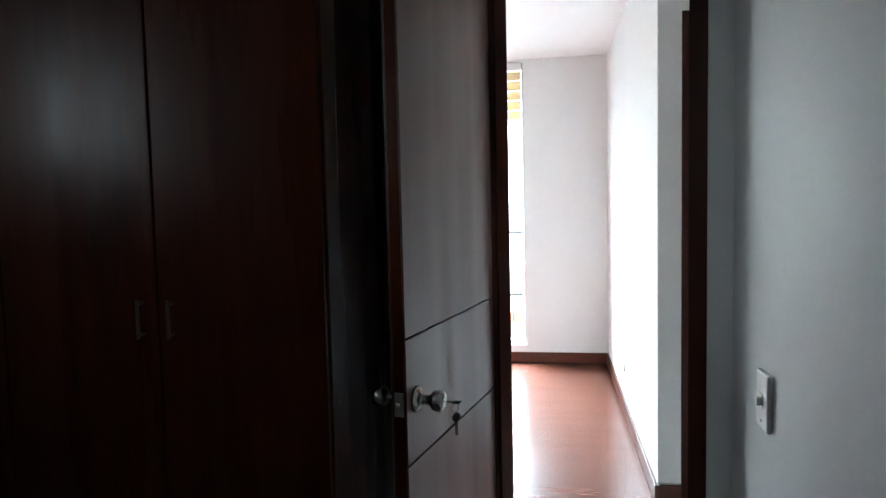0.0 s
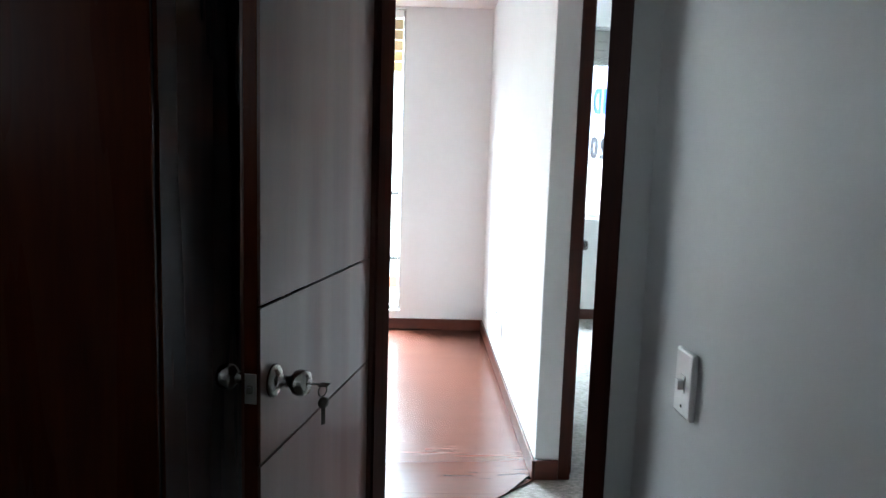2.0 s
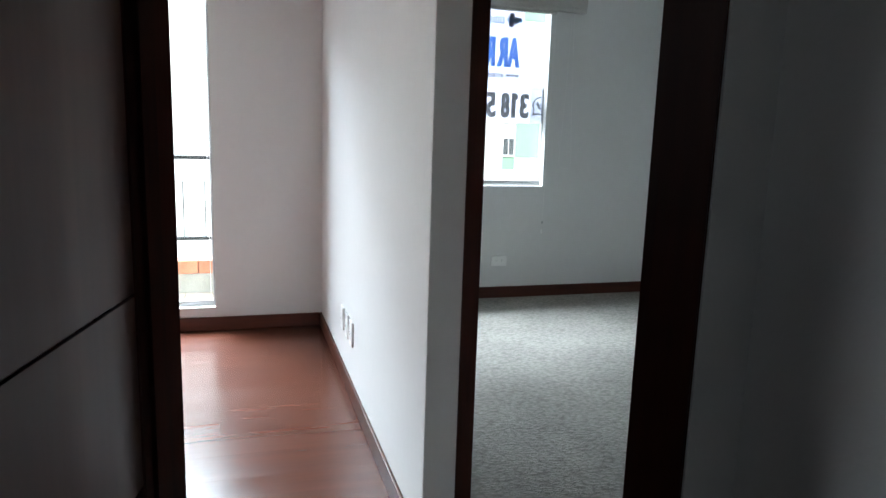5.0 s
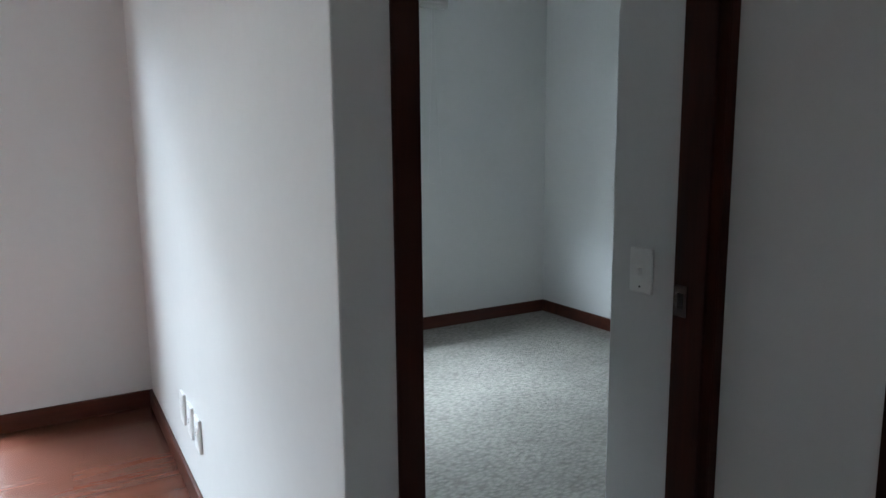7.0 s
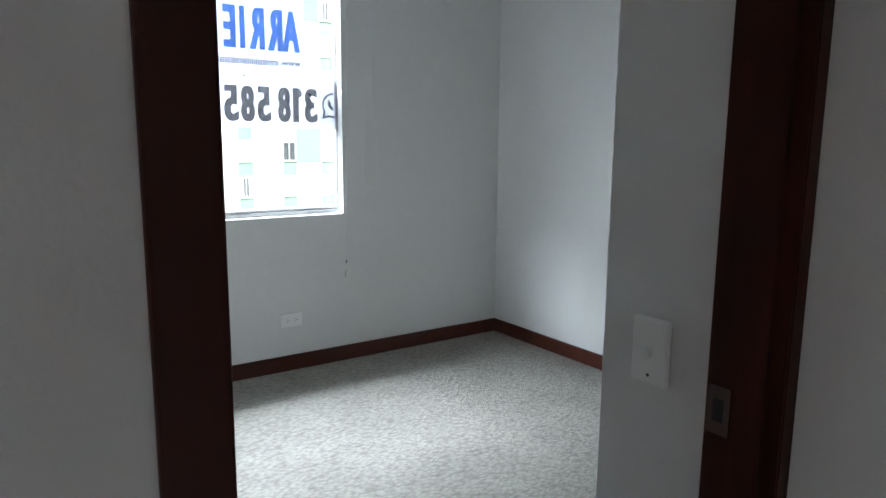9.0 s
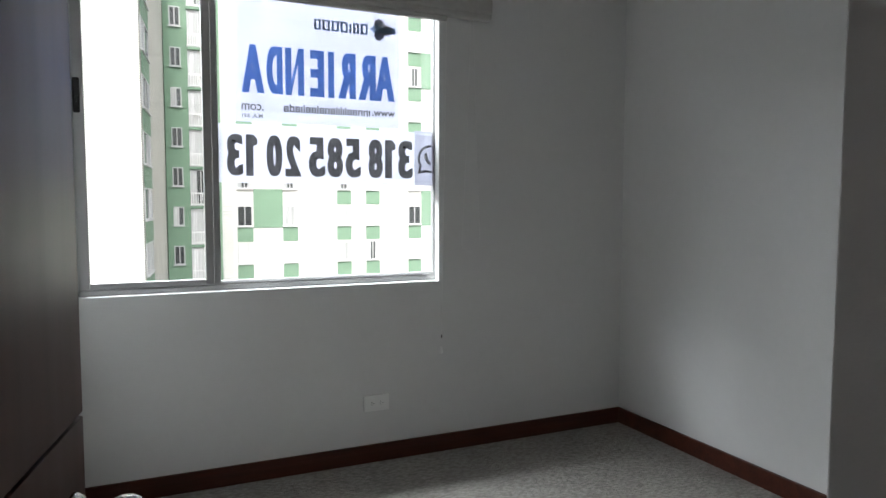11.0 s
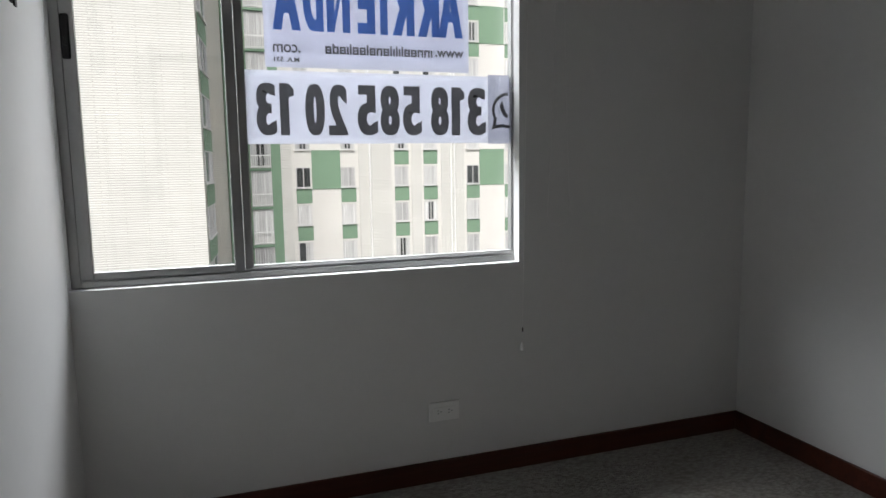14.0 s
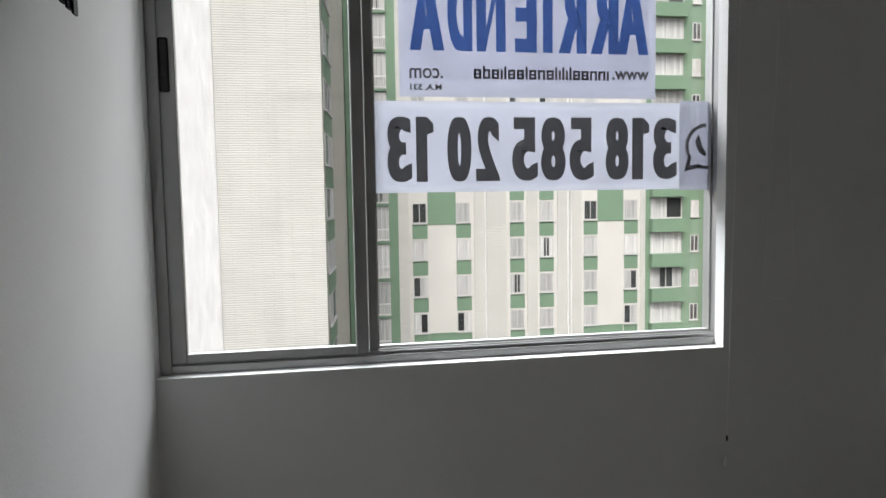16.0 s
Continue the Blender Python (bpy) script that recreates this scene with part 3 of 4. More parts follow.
def bold_letter(ch, x0, x1, z0, z1, mat, parent, stem, name, bold=0.02):
    """One mirrored letter in its own box, its upright strokes widened by stem."""
    ob = lettering(ch, x0 + stem / 2, x1 - stem / 2, z0, z1, mat, parent, LY, bold=bold, name=name)
    bm = bmesh.new()
    bm.from_mesh(ob.data)
    bmesh.ops.remove_doubles(bm, verts=bm.verts[:], dist=1e-5)
    push = {}
    for e in bm.edges:
        if len(e.link_faces) == 1:
            a, b = e.verts
            d = b.co - a.co
            side = Vector((d.z, 0, -d.x)).normalized()
            if side.dot(e.link_faces[0].calc_center_median() - (a.co + b.co) / 2) > 0:
                side = -side
            for v in (a, b):
                push.setdefault(v, []).append(side.x)
    for v, xs in push.items():
        best = max(xs, key=abs)
        v.co.x += stem / 2 * max(-1.0, min(1.0, best * 1.3))
    bm.to_mesh(ob.data)
    bm.free()
    return ob


for ch, a, b in (("A", 0.828, 0.930), ("D", 0.940, 1.014), ("N", 1.026, 1.114), ("E", 1.142, 1.210), ("I", 1.229, 1.259), ("R", 1.277, 1.366), ("R", 1.378, 1.468), ("A", 1.462, 1.566)):
    bold_letter(ch, a, b, 1.768, 1.985, INKBLUE, ps, 0.014, "heading_letter", 0.024)
lettering("www.", 1.448, 1.568, 1.692, 1.718, INKDARK, ps, LY, bold=0.026, name="address_line")
lettering(".com", 0.826, 0.925, 1.688, 1.718, INKDARK, ps, LY, bold=0.014, name="address_line")


def word_strokes(shapes, x, z, pitch, tall, weight):
    """A line of plain letter-sized strokes running towards -x: n arch, o ring, l tall bar, i short bar."""
    bm = bmesh.new()
    for kind in shapes:
        wd = weight if kind in "il" else pitch
        top = z + (tall if kind in "ld" else tall * 0.74)
        add_box(bm, x - weight, x, LY, LY + 0.0003, z, top if kind != "d" else z + tall * 0.74)
        if kind in "nod":
            add_box(bm, x - wd, x - wd + weight, LY, LY + 0.0003, z, top)
            add_box(bm, x - wd, x, LY - 0.0002, LY - 0.0001, z + tall * 0.74 - weight, z + tall * 0.74)
        if kind in "od":
            add_box(bm, x - wd, x, LY - 0.0002, LY - 0.0001, z, z + weight)
        if kind == "o":
            add_box(bm, x - wd, x, LY - 0.0004, LY - 0.0003, z + tall * 0.3, z + tall * 0.3 + weight * 0.8)
        x -= wd + weight * 0.75
    return bm


part("address_bars", word_strokes("innoolililonolooliododo"[:21], 1.437, 1.689, 0.0222, 0.038, 0.0064), INKDARK, ps)
lettering("M.A. 531", 0.828, 0.920, 1.655, 1.672, INKDARK, ps, LY, bold=0.026, name="licence_line")
bars = bmesh.new()
x = 1.428
for wd in (0.036, 0.030, 0.010, 0.036, 0.036, 0.036, 0.032):
    add_box(bars, x - wd, x, LY, LY + 0.0003, 2.082, 2.090)
    add_box(bars, x - wd, x - wd + 0.010, LY, LY + 0.0003, 2.090, 2.124)
    if wd > 0.02:
        add_box(bars, x - 0.010, x, LY, LY + 0.0003, 2.090, 2.124)
        add_box(bars, x - wd, x, LY, LY + 0.0003, 2.124, 2.132)
    x -= wd + 0.008
part("name_bars", bars, INKPALE, ps)
mk = bmesh.new()
for k in range(3):
    a = k * math.tau / 3
    add_rod(mk, (1.500 + 0.028 * math.cos(a), LY + 0.0001 * k, 2.112 + 0.030 * math.sin(a)), (1.500 + 0.028 * math.cos(a), LY + 0.0003 + 0.0001 * k, 2.112 + 0.030 * math.sin(a)), 0.028, n=7)
part("emblem", mk, SHEETGREY, ps)
ar = box(1.480, 1.570, LY - 0.0006, LY - 0.0003, 2.098, 2.128)
ar.faces.new([ar.verts.new((px, LY - 0.0007, pz)) for px, pz in ((1.436, 2.113), (1.482, 2.082), (1.482, 2.144))])
part("emblem_arrow", ar, INKPALE, ps)

ph = thing("phone_banner", "white phone number banner with bold grey mirrored digits on glass", "poster")
part("sheet", paper(MX1 + 0.002, 1.674, 1.358, 1.624, GY, 8.0), SHEET, ph)
part("icon_sheet", paper(1.6745, FRAME_R - 0.012, 1.355, 1.632, GY, 9.0), SHEETGREY, ph, "grey end panel")
DZ0, DZ1 = 1.389, 1.578
for ch, a, b in (("3", 0.757, 0.829), ("1", 0.842, 0.894), ("0", 0.934, 1.007), ("2", 1.020, 1.093), ("5", 1.131, 1.211), ("8", 1.221, 1.299), ("5", 1.311, 1.389), ("8", 1.427, 1.503), ("1", 1.514, 1.570), ("3", 1.583, 1.663)):
    if ch == "1":
        lettering(ch, a, b - 0.019, DZ0, DZ1, INKDARK, ph, LY, name="digit")
        fl = bmesh.new()
        fl.faces.new([fl.verts.new((px, LY, pz)) for px, pz in ((b - 0.0185, DZ1), (b - 0.0185, DZ1 - 0.052), (b, DZ1 - 0.044), (b, DZ1 - 0.020))])
        part("digit_flag", fl, INKDARK, ph)
    else:
        bold_letter(ch, a, b, DZ0, DZ1, INKDARK, ph, 0.013, "digit", 0.026)
ic = bmesh.new()
for i in range(28):
    a0, a1 = 4.25 + i * 5.6 / 28, 4.25 + (i + 1) * 5.6 / 28
    r0, r1 = 0.060, 0.072
    cx, cz = 1.762, 1.490
    q = [(r1, a0), (r1, a1), (r0, a1), (r0, a0)]
    pts = [(cx + r * math.cos(a), cz + r * math.sin(a)) for r, a in q]
    if max(p[0] for p in pts) < FRAME_R - 0.010:
        ic.faces.new([ic.verts.new((px, LY - 0.0004, pz)) for px, pz in pts])
ic.faces.new([ic.verts.new((px, LY - 0.0004, pz)) for px, pz in ((1.688, 1.412), (1.744, 1.424), (1.741, 1.436), (1.707, 1.430), (1.713, 1.462), (1.702, 1.466))])
ic.faces.new([ic.verts.new((px, LY - 0.0004, pz)) for px, pz in ((1.727, 1.512), (1.736, 1.528), (1.743, 1.510), (1.750, 1.486), (1.764, 1.470), (1.758, 1.458), (1.738, 1.472), (1.727, 1.494))])
part("icon", ic, INKDARK, ph, "black ring icon")

# blind, cords and pull
bl = thing("window_blind", "raised grey fabric blind gathered above the bedroom window", "blind")
for k, (z0, z1, dy) in enumerate(((2.172, 2.215, 0.058), (2.200, 2.275, 0.066), (2.255, 2.345, 0.060), (2.330, 2.43, 0.052))):
    bm = box(WIN_L + 0.01, 2.02, FAR - dy, FAR - 0.012 - 0.002 * k, z0, z1, bevel=0.012)
    part("fold", bm, BLINDCLOTH, bl)
part("head_rail", box(WIN_L + 0.01, 2.02, FAR - 0.05, FAR, 2.43, CEILING - 0.002, bevel=0.003), WHITEFRAME, bl)
part("bottom_bar", box(WIN_L + 0.01, 1.78, FAR - 0.046, FAR - 0.02, 2.150, 2.174, bevel=0.006), BLINDCLOTH, bl)
cd = bmesh.new()
add_rod(cd, (1.79, FAR - 0.012, 2.2), (1.768, FAR - 0.006, 0.60), 0.0009, n=6)
part("pull_cord", cd, PLASTIC, bl)
part("pull_weight", lathe([(0.003, 0.0), (0.0085, 0.004), (0.0075, 0.018), (0.0035, 0.034), (0.0015, 0.036)], 14), PLASTIC, bl, "small white cord weight", pose(1.764, FAR - 0.010, 0.505))
part("cord_knot", box(1.765, 1.770, FAR - 0.01, FAR - 0.005, 0.585, 0.603, bevel=0.001), DARKPLASTIC, bl)
ch = bmesh.new()
for sx in (-1, 1):
    for i in range(150):
        f = i / 150
        z = 2.2 - f * 1.13
        xx = 1.93 + sx * (0.010 + 0.042 * f ** 1.5)
        bmesh.ops.create_icosphere(ch, subdivisions=1, radius=0.0022, matrix=Matrix.Translation((xx, FAR - 0.01, z)))
for i in range(14):
    a = math.pi + i * math.pi / 14
    bmesh.ops.create_icosphere(ch, subdivisions=1, radius=0.0022, matrix=Matrix.Translation((1.93 + 0.052 * math.cos(a), FAR - 0.01, 1.07 + 0.052 * math.sin(a))))
part("bead_chain", ch, PLASTIC, bl, "thin looped bead chain")


# switches and outlets: the plate faces -y, centred on the origin
def switch_plate():
    t = thing("light_switch", "white plastic wall switch with a small toggle", "light switch", group="wall switches")
    part("plate", box(-0.039, 0.039, -0.012, 0.0, -0.062, 0.062, bevel=0.005), PLASTIC, t)
    part("recess", box(-0.012, 0.012, -0.0135, -0.0115, -0.016, 0.016, bevel=0.001), PLASTIC, t)
    part("toggle", box(-0.007, 0.008, -0.024, -0.013, -0.010, 0.008, bevel=0.002), PLASTIC, t)
    part("screw", rod((0.0, -0.0128, -0.043), (0.0, -0.0118, -0.043), 0.003, n=10), DARKPLASTIC, t)
    return t


s1 = switch_plate()
s1.matrix_world = pose(0.0, -1.482, 0.902, 0, 0, -90)
copy_thing(s1, pose(EAST, 0.288, 0.934, 0, 0, -90))


def outlet_plate(w, h, slots):
    t = thing("wall_outlet", "white plastic power outlet on the wall", "outlet", group="wall outlets")
    part("plate", box(-w / 2, w / 2, -0.011, 0.0, -h / 2, h / 2, bevel=0.003), PLASTIC, t)
    part("insert", box(-w * 0.36, w * 0.36, -0.013, -0.0108, -h * 0.24, h * 0.24, bevel=0.001), PLASTIC, t)
    for cx in slots:
        for dx, dz in ((-0.005, -0.006), (-0.005, 0.006), (0.006, 0.0)):
            part("slot", box(cx + dx - 0.003, cx + dx + 0.003, -0.0136, -0.0128, dz - 0.0012, dz + 0.0012), DARKPLASTIC, t)
    return t


o1 = outlet_plate(0.128, 0.078, (-0.022, 0.024))
o1.matrix_world = pose(1.420, FAR, 0.293)
o2 = outlet_plate(0.075, 0.118, (0.0,))
o2.matrix_world = pose(0.0, 1.30, 0.318, 0, 0, -90)
copy_thing(o2, pose(0.0, 1.43, 0.318, 0, 0, -90))
copy_thing(o2, pose(0.0, 1.58, 0.318, 0, 0, -90))

# cable cover and screen bracket on the bedroom wall
rc = thing("cable_cover", "slim grey plastic cable cover strip up the wall", "cable cover")
part("base_strip", box(WIN_L, WIN_L + 0.006, 2.062, 2.101, H, 1.555, bevel=0.001), RAIL, rc)
part("cover", box(WIN_L + 0.0062, WIN_L + 0.018, 2.066, 2.097, H, 0.815, bevel=0.003), RAIL, rc)
part("cover", box(WIN_L + 0.0062, WIN_L + 0.018, 2.066, 2.097, 0.8165, 1.553, bevel=0.003), RAIL, rc)
part("end_cap", box(WIN_L + 0.0062, WIN_L + 0.0195, 2.064, 2.099, 1.553, 1.558, bevel=0.001), RAIL, rc)
br = thing("screen_bracket", "black metal folding screen bracket on the wall", "bracket", pose(0, 0.055, -0.014))
X0 = WIN_L
part("wall_plate", box(X0, X0 + 0.010, 2.02, 2.16, 1.73, 2.02, bevel=0.003), BLACKMETAL, br)
part("arm", box(X0 + 0.010, X0 + 0.034, 2.06, 2.33, 1.745, 1.785, bevel=0.006), BLACKMETAL, br)
part("arm", box(X0 + 0.010, X0 + 0.034, 2.06, 2.33, 1.88, 1.92, bevel=0.006), BLACKMETAL, br)
part("hinge_pin", rod((X0 + 0.025, 2.30, 1.715), (X0 + 0.025, 2.30, 1.97), 0.010), STEEL, br)
part("hinge_pin", rod((X0 + 0.025, 2.08, 1.725), (X0 + 0.025, 2.08, 1.95), 0.016), BLACKMETAL, br)
part("knuckle", box(X0 + 0.012, X0 + 0.05, 2.31, 2.35, 1.70, 1.75, bevel=0.006), BLACKMETAL, br)
for i in range(4):
    part("rail", box(X0 + 0.036 + i * 0.005, X0 + 0.0405 + i * 0.005, 2.34 + i * 0.012, 2.36 + i * 0.012, 1.683 - i * 0.006, 2.05, bevel=0.001), BLACKMETAL, br)
part("slotted_rail", box(X0 + 0.050, X0 + 0.054, 2.362, 2.372, 1.69, 2.05, bevel=0.001), STEEL, br)

# ---- wardrobe in the first room ----
wd = thing("wardrobe", "tall dark brown built-in wardrobe with small metal handles", "wardrobe")
WX, WY = -1.0, -1.37
part("body", box(-2.88, WX, WY + 0.022, -0.725, 0.0, 2.40, bevel=0.002), DARKWOOD, wd)
for i in range(4):
    x1 = WX - 0.005 - i * 0.455
    d = part("door", box(x1 - 0.45, x1, WY, WY + 0.021, 0.08, 2.38, bevel=0.003), DARKWOOD, wd)
    hx = x1 - 0.41 if i % 2 == 0 else x1 - 0.04
    h = bmesh.new()
    add_rod(h, (hx, WY - 0.026, 1.0), (hx, WY - 0.026, 1.10), 0.005, n=10)
    add_rod(h, (hx, WY, 1.01), (hx, WY - 0.026, 1.01), 0.004, n=8)
    add_rod(h, (hx, WY, 1.09), (hx, WY - 0.026, 1.09), 0.004, n=8)
    part("handle", h, BRONZE, d, "small metal bar handle")

# ---- living room window and balcony ----
w2 = tagged(new("window_2"), "large white-framed balcony window", "window", kind="structure")
bm = bmesh.new()
ly0, ly1 = LIV + 0.06, LIV + 0.12
for d in ((BAL_L, BAL_L + 0.04, ly0, ly1, BAL_B, BAL_T), (BAL_R - 0.016, BAL_R, ly0, ly1, BAL_B, BAL_T), (BAL_L + 0.04, BAL_R - 0.016, ly0, ly1, BAL_B, BAL_B + 0.035), (BAL_L + 0.04, BAL_R - 0.016, ly0, ly1, BAL_T - 0.035, BAL_T), (-2.0, -1.95, ly0, ly1, BAL_B + 0.035, BAL_T - 0.035)):
    add_box(bm, *d, bevel=0.002)
part("window_frame", bm, ALU, w2)
for x0, x1 in ((-1.948, BAL_R - 0.018), (BAL_L + 0.042, -2.002)):
    g = part("pane", box(x0, x1, ly0 + 0.03, ly0 + 0.034, BAL_B + 0.037, BAL_T - 0.037), GLASS, w2)
    g.visible_shadow = False
part("window_sill", box(BAL_L, BAL_R, LIV + 0.001, ly0, BAL_B, BAL_B + 0.004), PAINT, w2)
rb = thing("roman_blind", "raised beige bamboo-weave roman blind at the balcony window", "blind")
for k in range(5):
    part("fold", box(-1.9, BAL_R - 0.018, LIV + 0.012, LIV + 0.040, 1.985 + k * 0.078, 2.055 + k * 0.078, bevel=0.006), BEIGECLOTH, rb)
part("head_rail", box(-1.9, BAL_R - 0.018, LIV + 0.012, LIV + 0.05, 2.38, 2.436, bevel=0.003), WHITEFRAME, rb)
cd = bmesh.new()
add_rod(cd, (BAL_R - 0.03, LIV + 0.01, 2.0), (BAL_R - 0.024, LIV - 0.004, 0.20), 0.0012, n=6)
add_rod(cd, (BAL_R - 0.02, LIV + 0.01, 2.0), (BAL_R + 0.004, LIV - 0.004, 0.15), 0.0012, n=6)
part("pull_cord", cd, PLASTIC, rb)

structure("balcony_floor", box(-4.0, -0.3, LIV + 0.2, 3.9, -0.30, -0.03), CONCRETE, "weathered balcony slab", "balcony")
tile_mesh = mesh_of("tile", box(-0.147, 0.147, -0.147, 0.147, 0.0, 0.012, bevel=0.002), TILE)
bf = bpy.data.objects["balcony_floor"]
pw = structure("balcony_parapet", box(-4.0, -0.3, 3.66, 3.80, -0.03, 0.135), CONCRETE, "low stained concrete balcony parapet", "parapet")
cop = mesh_of("coping_tile", box(-0.083, 0.083, -0.09, 0.09, 0.0, 0.10, bevel=0.006), TERRACOTTA)
for i in range(21):
    piece("coping_tile", cop, pw, pose(-0.39 - i * 0.171, 3.73, 0.135))
for i in range(12):
    for k in range(3):
        piece("tile", tile_mesh, bf, pose(-0.46 - i * 0.3, 2.91 + k * 0.3, -0.03))
rl = thing("balcony_railing", "dark metal balcony railing with thin upright bars", "railing")
for z, hh in ((1.005, 0.028), (0.385, 0.03)):
    part("rail", box(-4.0, -0.3, 3.70, 3.74, z, z + hh, bevel=0.004), BLACKMETAL, rl)
part("pale_strip", box(-4.0, -0.3, 3.715, 3.725, 0.84, 0.915, bevel=0.002), WHITEFRAME, rl)
bar = mesh_of("bar", rod((0, 0, 0.41), (0, 0, 0.845), 0.0045, n=8), BLACKMETAL)
for i in range(22):
    piece("bar", bar, rl, pose(-0.44 - i * 0.158, 3.72, 0))
for px in (-3.9, -2.1, -0.36):
    part("post", box(px - 0.015, px + 0.015, 3.70, 3.74, 0.13, 1.005), BLACKMETAL, rl)

# ---- outside ----
structure("ground", box(-1500, 1500, -1500, 1500, -20.5, -20), ASPHALT, "grey paved ground far below", "ground")
FY = 44.5
STOREY = 2.41


def flat(bm, x0, x1, z0, z1, y0, y1):
    return add_box(bm, x0, x1, y0, y1, z0, z1)


def window_meshes(w, h):
    """Shared meshes of one window size: frame, pane and four curtain states. Origin at the lower left corner, facing -y."""
    fr_ = bmesh.new()
    e = 0.055
    for d in ((0, e, 0, h), (w - e, w, 0, h), (e, w - e, 0, e), (e, w - e, h - e, h), (w / 2 - 0.025, w / 2 + 0.025, e, h - e)):
        add_box(fr_, d[0], d[1], -0.02, 0.05, d[2], d[3])
    add_box(fr_, -0.05, w + 0.05, -0.09, 0.0, -0.06, 0.0)
    out = {"frame": mesh_of("frame", fr_, FARFRAME), "pane": mesh_of("pane", box(e, w - e, 0.02, 0.03, e, h - e), DARKGLASS)}
    for key, spans in (("full", ((0.0, 1.0),)), ("left", ((0.0, 0.5),)), ("sides", ((0.0, 0.3), (0.72, 1.0))), ("right", ((0.55, 1.0),))):
        bm = bmesh.new()
        for a, b in spans:
            n = max(4, int((b - a) * 14))
            for i in range(n):
                x0 = e + (w - 2 * e) * (a + (b - a) * i / n)
                x1 = e + (w - 2 * e) * (a + (b - a) * (i + 1) / n)
                y0, y1 = (0.0, 0.016) if i % 2 else (0.016, 0.0)
                bm.faces.new([bm.verts.new(p) for p in ((x0, y0 - 0.004, e), (x1, y1 - 0.004, e), (x1, y1 - 0.004, h - e), (x0, y0 - 0.004, h - e))])
        out[key] = mesh_of("curtain", bm, CURTAIN)
    return out


WSTD = window_meshes(0.94, 1.30)
WBIG = window_meshes(1.25, 2.15)
WWIDE = window_meshes(2.3, 1.45)
WSMALL = window_meshes(0.62, 1.15)
rw = random.Random(11)


def put_window(parent, meshes, at, style=None):
    ob = new("window", meshes["frame"])
    ob.parent = parent
    ob.matrix_local = at
    new("pane", meshes["pane"]).parent = ob
    style = style or rw.choice(("full", "full", "full", "full", "full", "left", "sides", "right"))
    if style != "none":
        new("curtain", meshes[style]).parent = ob
    return ob


ROWS = range(-6, 7)
far_house = thing("apartment_building", "cream and green apartment block with rows of curtained windows", "building")
S = 43.3 / 44.82


def fx_(x):
    """From the plan of the facade line to the wall at FY."""
    return 0.988 * x - 0.09


Z0 = 1.70 + (-0.67 - 1.35) * S   # lower edge of the windows in row 0
TOPZ, BOTZ = Z0 + 6 * STOREY + 1.6, -20.0
bm = bmesh.new()
flat(bm, -30, fx_(2.15), BOTZ, TOPZ, FY + 1.2, FY + 9)
part("wall", bm, BRICKGREY, far_house)
bm = bmesh.new()
flat(bm, fx_(2.1), fx_(5.33), BOTZ, TOPZ, FY - 0.1, FY + 9)
flat(bm, fx_(22.6), fx_(27.1), BOTZ, TOPZ, FY - 0.1, FY + 9)
part("green_wall", bm, GREEN, far_house, "green painted wall")
bm = bmesh.new()
for a, b in ((5.33, 6.0), (10.4, 12.6), (14.05, 14.75), (16.2, 17.9), (22.25, 22.6)):
    flat(bm, fx_(a), fx_(b), BOTZ, TOPZ, FY - 0.06, FY + 9)
part("brick_pier", bm, BRICKPALE, far_house, "cream brick pier")
bm = bmesh.new()
for a, b in ((6.0, 10.4), (12.6, 14.05), (14.75, 16.2), (17.9, 22.25)):
    flat(bm, fx_(a), fx_(b), BOTZ, TOPZ, FY, FY + 9)
part("rendered_wall", bm, RENDERPALE, far_house, "cream rendered wall")
for a in (11.13, 16.9, 17.15):
    part("downpipe", rod((fx_(a), FY - 0.13, BOTZ), (fx_(a), FY - 0.13, TOPZ), 0.06, n=8), WHITEFRAME, far_house)
part("roof", box(-30, fx_(27.1), FY - 0.3, FY + 9, TOPZ, TOPZ + 0.6), RENDERPALE, far_house)
bm = bmesh.new()
flat(bm, fx_(27.1), fx_(40), BOTZ, TOPZ - 3, FY - 2, FY + 8)
part("orange_wall", bm, ORANGE, far_house, "orange brick wall")
spandrel = mesh_of("spandrel", box(0, 0.99, -0.03, 0.0, 0, STOREY - 1.38 - 0.1), GREEN)
panel = mesh_of("green_panel", box(0, fx_(9.18) - fx_(7.28) - 0.02, -0.03, 0.0, 0, 2.5), GREEN)
bigspan = mesh_of("balcony_front", box(0, 2.45, -0.5, 0.0, 0, STOREY - 1.45 - 0.05), GREEN)
balc = mesh_of("balcony_front", box(0, 1.26, -0.16, 0.0, 0, 0.14), GREEN)
gb = bmesh.new()
for i in range(10):
    add_box(gb, 0.02 + i * 0.13, 0.05 + i * 0.13, -0.14, -0.12, 0.0, 0.70)
add_box(gb, 0.0, 1.24, -0.15, -0.11, 0.68, 0.75)
add_box(gb, 0.0, 1.24, -0.15, -0.11, 0.02, 0.07)
grille = mesh_of("guard_rail", gb, WHITEFRAME)
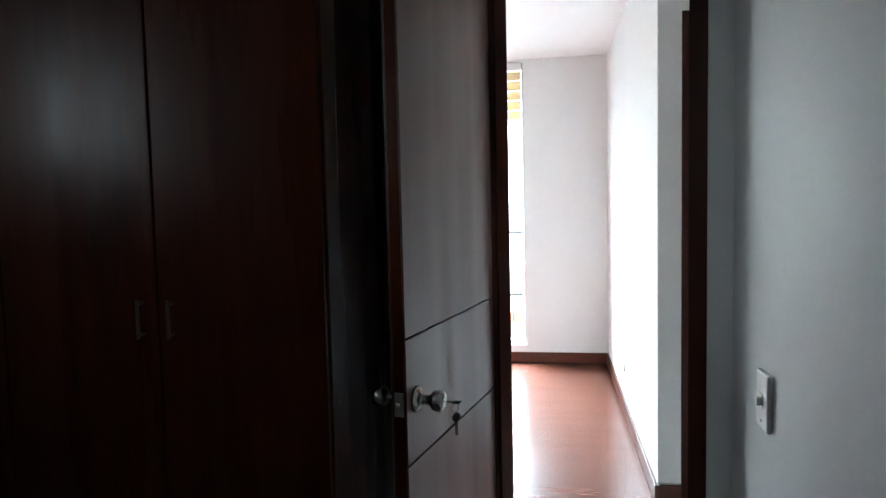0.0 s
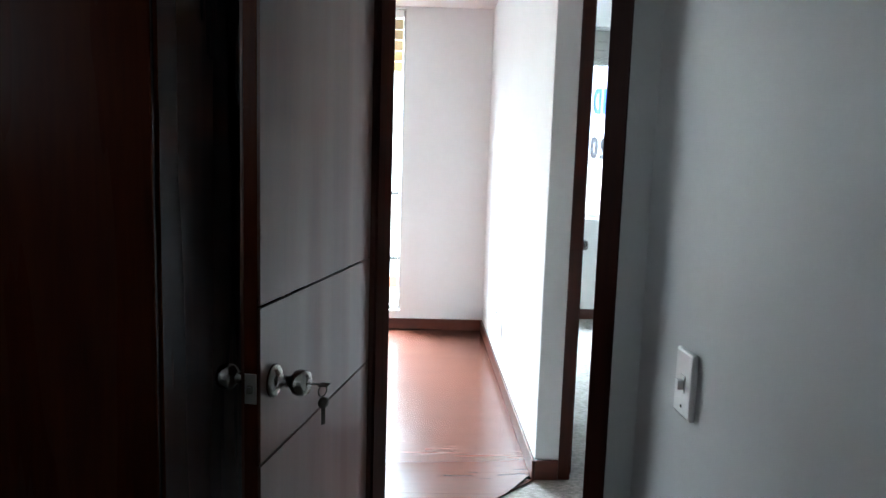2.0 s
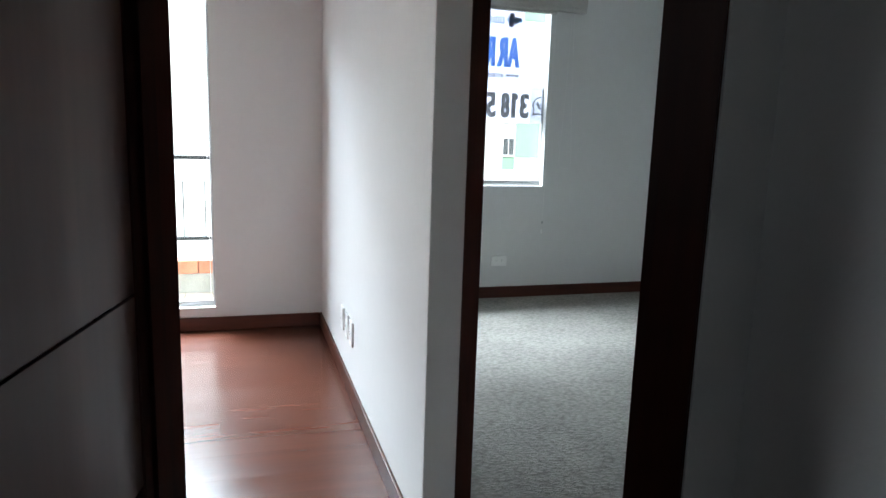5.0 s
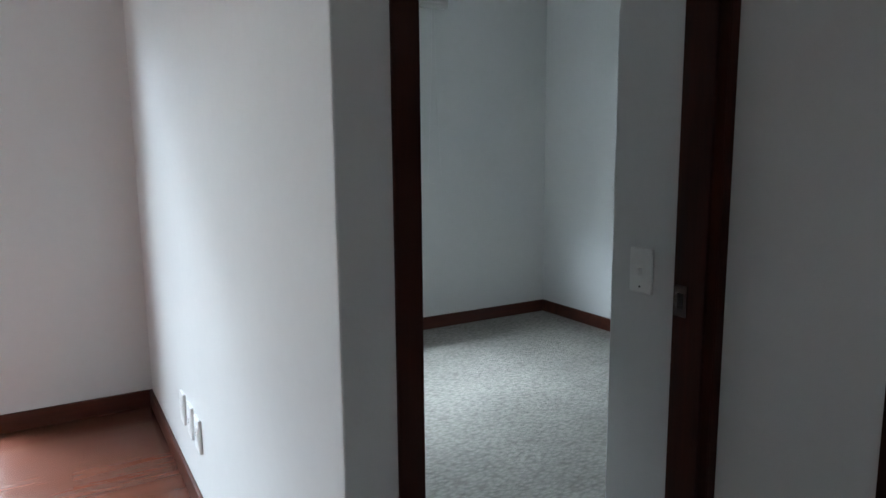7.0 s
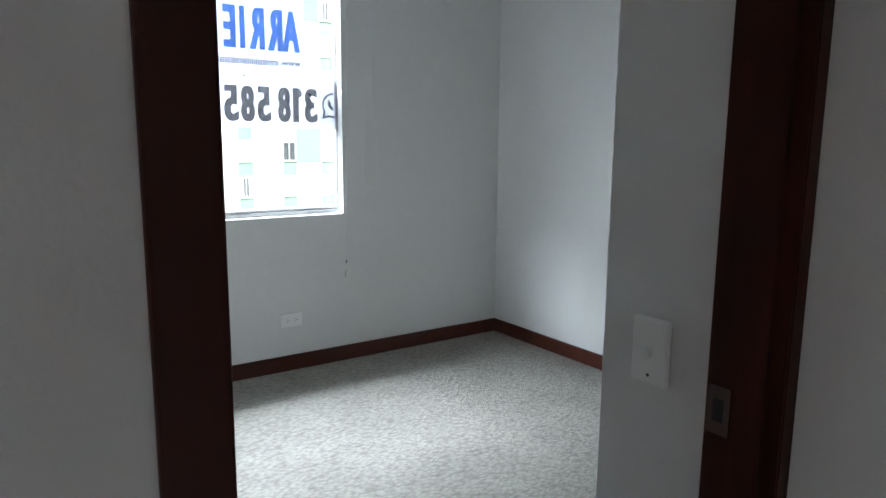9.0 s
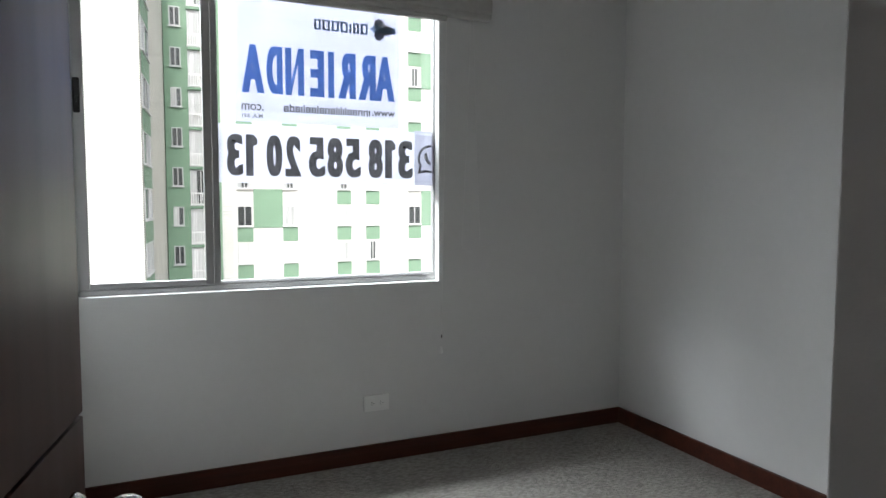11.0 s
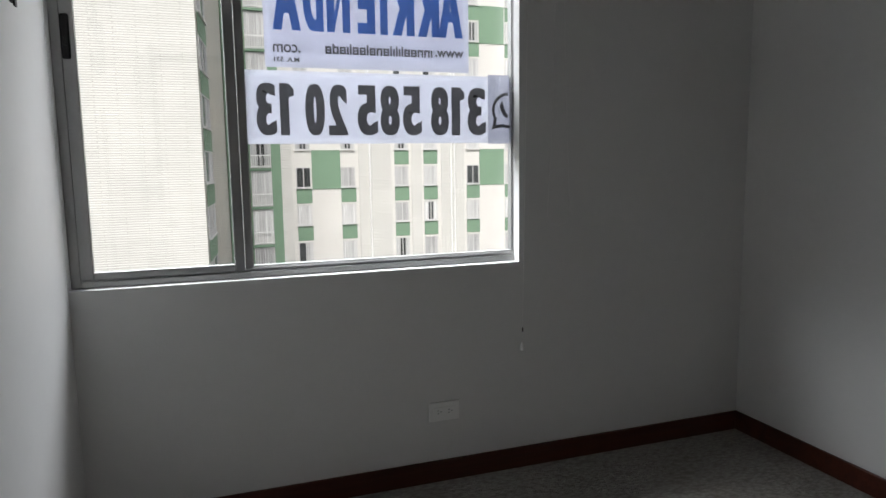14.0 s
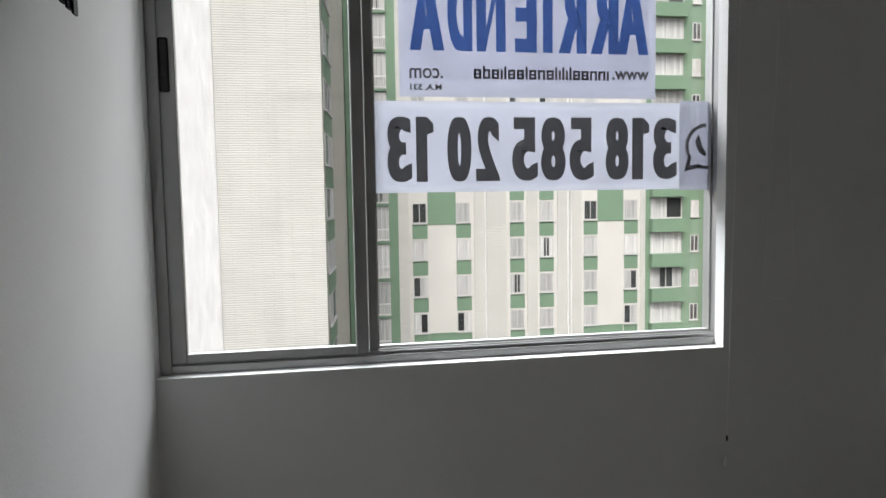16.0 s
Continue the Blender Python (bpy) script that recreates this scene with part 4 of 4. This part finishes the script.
for k in ROWS:
    z = Z0 + k * STOREY
    for a in (6.26, 9.18, 12.86, 14.93, 18.09, 21.04):
        put_window(far_house, WSTD, pose(fx_(a), FY - 0.03, z), "none" if (k == 0 and a in (6.26, 18.09)) else None)
        if not (a in (6.26, 9.18, 18.09, 21.04) and k == 1):
            piece("spandrel", spandrel, far_house, pose(fx_(a), FY, z - (STOREY - 1.38) + 0.02))
    if k in (0, 4, 8, -4):
        for a in (7.28, 19.08):
            piece("green_panel", panel, far_house, pose(fx_(a) + 0.01, FY, z - 0.12))
    put_window(far_house, WBIG, pose(3.33, FY - 0.13, z - 1.04), rw.choice(("full", "full", "sides", "full")))
    piece("guard_rail", grille, far_house, pose(3.335, FY - 0.13, z - 1.04))
    piece("balcony_front", balc, far_house, pose(3.32, FY - 0.11, z - 1.25))
    put_window(far_house, WSMALL, pose(2.32, FY - 0.13, z + 0.1), "none" if k % 3 else "left")
    put_window(far_house, WWIDE, pose(fx_(22.95), FY - 0.13, z), rw.choice(("full", "full", "sides", "left")))
    piece("balcony_front", bigspan, far_house, pose(fx_(22.85), FY - 0.1, z - (STOREY - 1.45) + 0.02))
    put_window(far_house, WSMALL, pose(fx_(25.95), FY - 0.13, z + 0.05), "none" if k % 2 else "full")

# nearer wing with a blind gable and one oblique side
wing = thing("apartment_wing", "cream brick gable wing of the apartment block with green strips", "building")
WYY = 31.0
GX0, GX1 = -3.9, 0.56
part("gable_wall", prism([(GX0, WYY), (GX1, WYY), (GX1 + 0.03, WYY + 0.25), (GX1, WYY + 12), (GX0, WYY + 12)], BOTZ, TOPZ), BRICKPALE, wing)
part("white_wall", prism([(-5.9, WYY - 0.9), (GX0, WYY - 0.05), (GX0, WYY + 12), (-5.9, WYY + 12)], BOTZ, TOPZ), RENDERWHITE, wing, "white roughcast wall")
part("left_wall", box(-14, -5.9, WYY + 2, WYY + 12, BOTZ, TOPZ), RENDERPALE, wing)
side_a, side_b = Vector((GX1 + 0.03, WYY + 0.25)), Vector((1.9, 43.6))
sd = (side_b - side_a).normalized()
ang = math.degrees(math.atan2(sd.y, sd.x))
part("side_wall", prism([side_a, side_b, side_b - Vector((1.3, 0)), side_a - Vector((0.02, 0))], BOTZ, TOPZ), BRICKGREY, wing)
part("roof", box(-14, GX1, WYY - 0.2, WYY + 12, TOPZ, TOPZ + 0.5), RENDERPALE, wing)
wspan = mesh_of("spandrel", box(0, 3.2, -0.03, 0.0, 0, STOREY - 1.4), GREEN)
WSIDE = window_meshes(3.0, 1.4)
for k in ROWS:
    z = 0.45 + 0.05 + k * STOREY
    at = pose(side_a.x + sd.x * 0.3, side_a.y + sd.y * 0.3, z, 0, 0, ang)
    put_window(wing, WSIDE, at @ pose(0, -0.03, 0), rw.choice(("full", "left", "right", "sides")))
    piece("spandrel", wspan, wing, at @ pose(0, -0.02, -(STOREY - 1.4)))
    put_window(wing, WBIG, pose(-8.2, WYY + 1.97, z), "full")
    piece("spandrel", spandrel, wing, pose(-8.1, WYY + 2.0, z - 0.95))

# wood floor boards, clipped by the slanting edge
rf = random.Random(2)
BW, BL = 0.192, 1.26
inside_mesh = mesh_of("floor_board", box(0.0003, BL - 0.0003, 0.0002, BW - 0.0002, -0.008, 0.0), FLOORWOOD)


def lay_row(y, east_low, east_high, west):
    """One row of boards from a cut east end to a cut west end."""
    x1, first = max(east_low, east_high), True
    x = min(east_low, east_high) - rf.uniform(0.3, BL)
    while x1 > west + 0.01:
        x = max(x, west)
        if first or x1 - x < BL - 0.001:
            ea, eb = (east_low, east_high) if first else (x1 - 0.0003, x1 - 0.0003)
            part("floor_board", prism([(x + 0.0003, y + 0.0002), (ea, y + 0.0002), (eb, y + BW - 0.0002), (x + 0.0003, y + BW - 0.0002)], -0.008, 0.0), FLOORWOOD, wood_base)
        else:
            piece("floor_board", inside_mesh, wood_base, pose(x, y, 0))
        x1, first = x, False
        x -= BL


y = LIV - BW
while y > -2.1 - BW:
    low, high = min(0.0, y), min(0.0, y + BW)
    if y > -0.2:
        lay_row(y, low, high, -6.5)
    else:
        if y > -0.66:
            lay_row(y, low, high, max(-1.05, -0.65 - (y + 0.65)))
        lay_row(y, -3.02, -3.02, -6.5)
    y -= BW
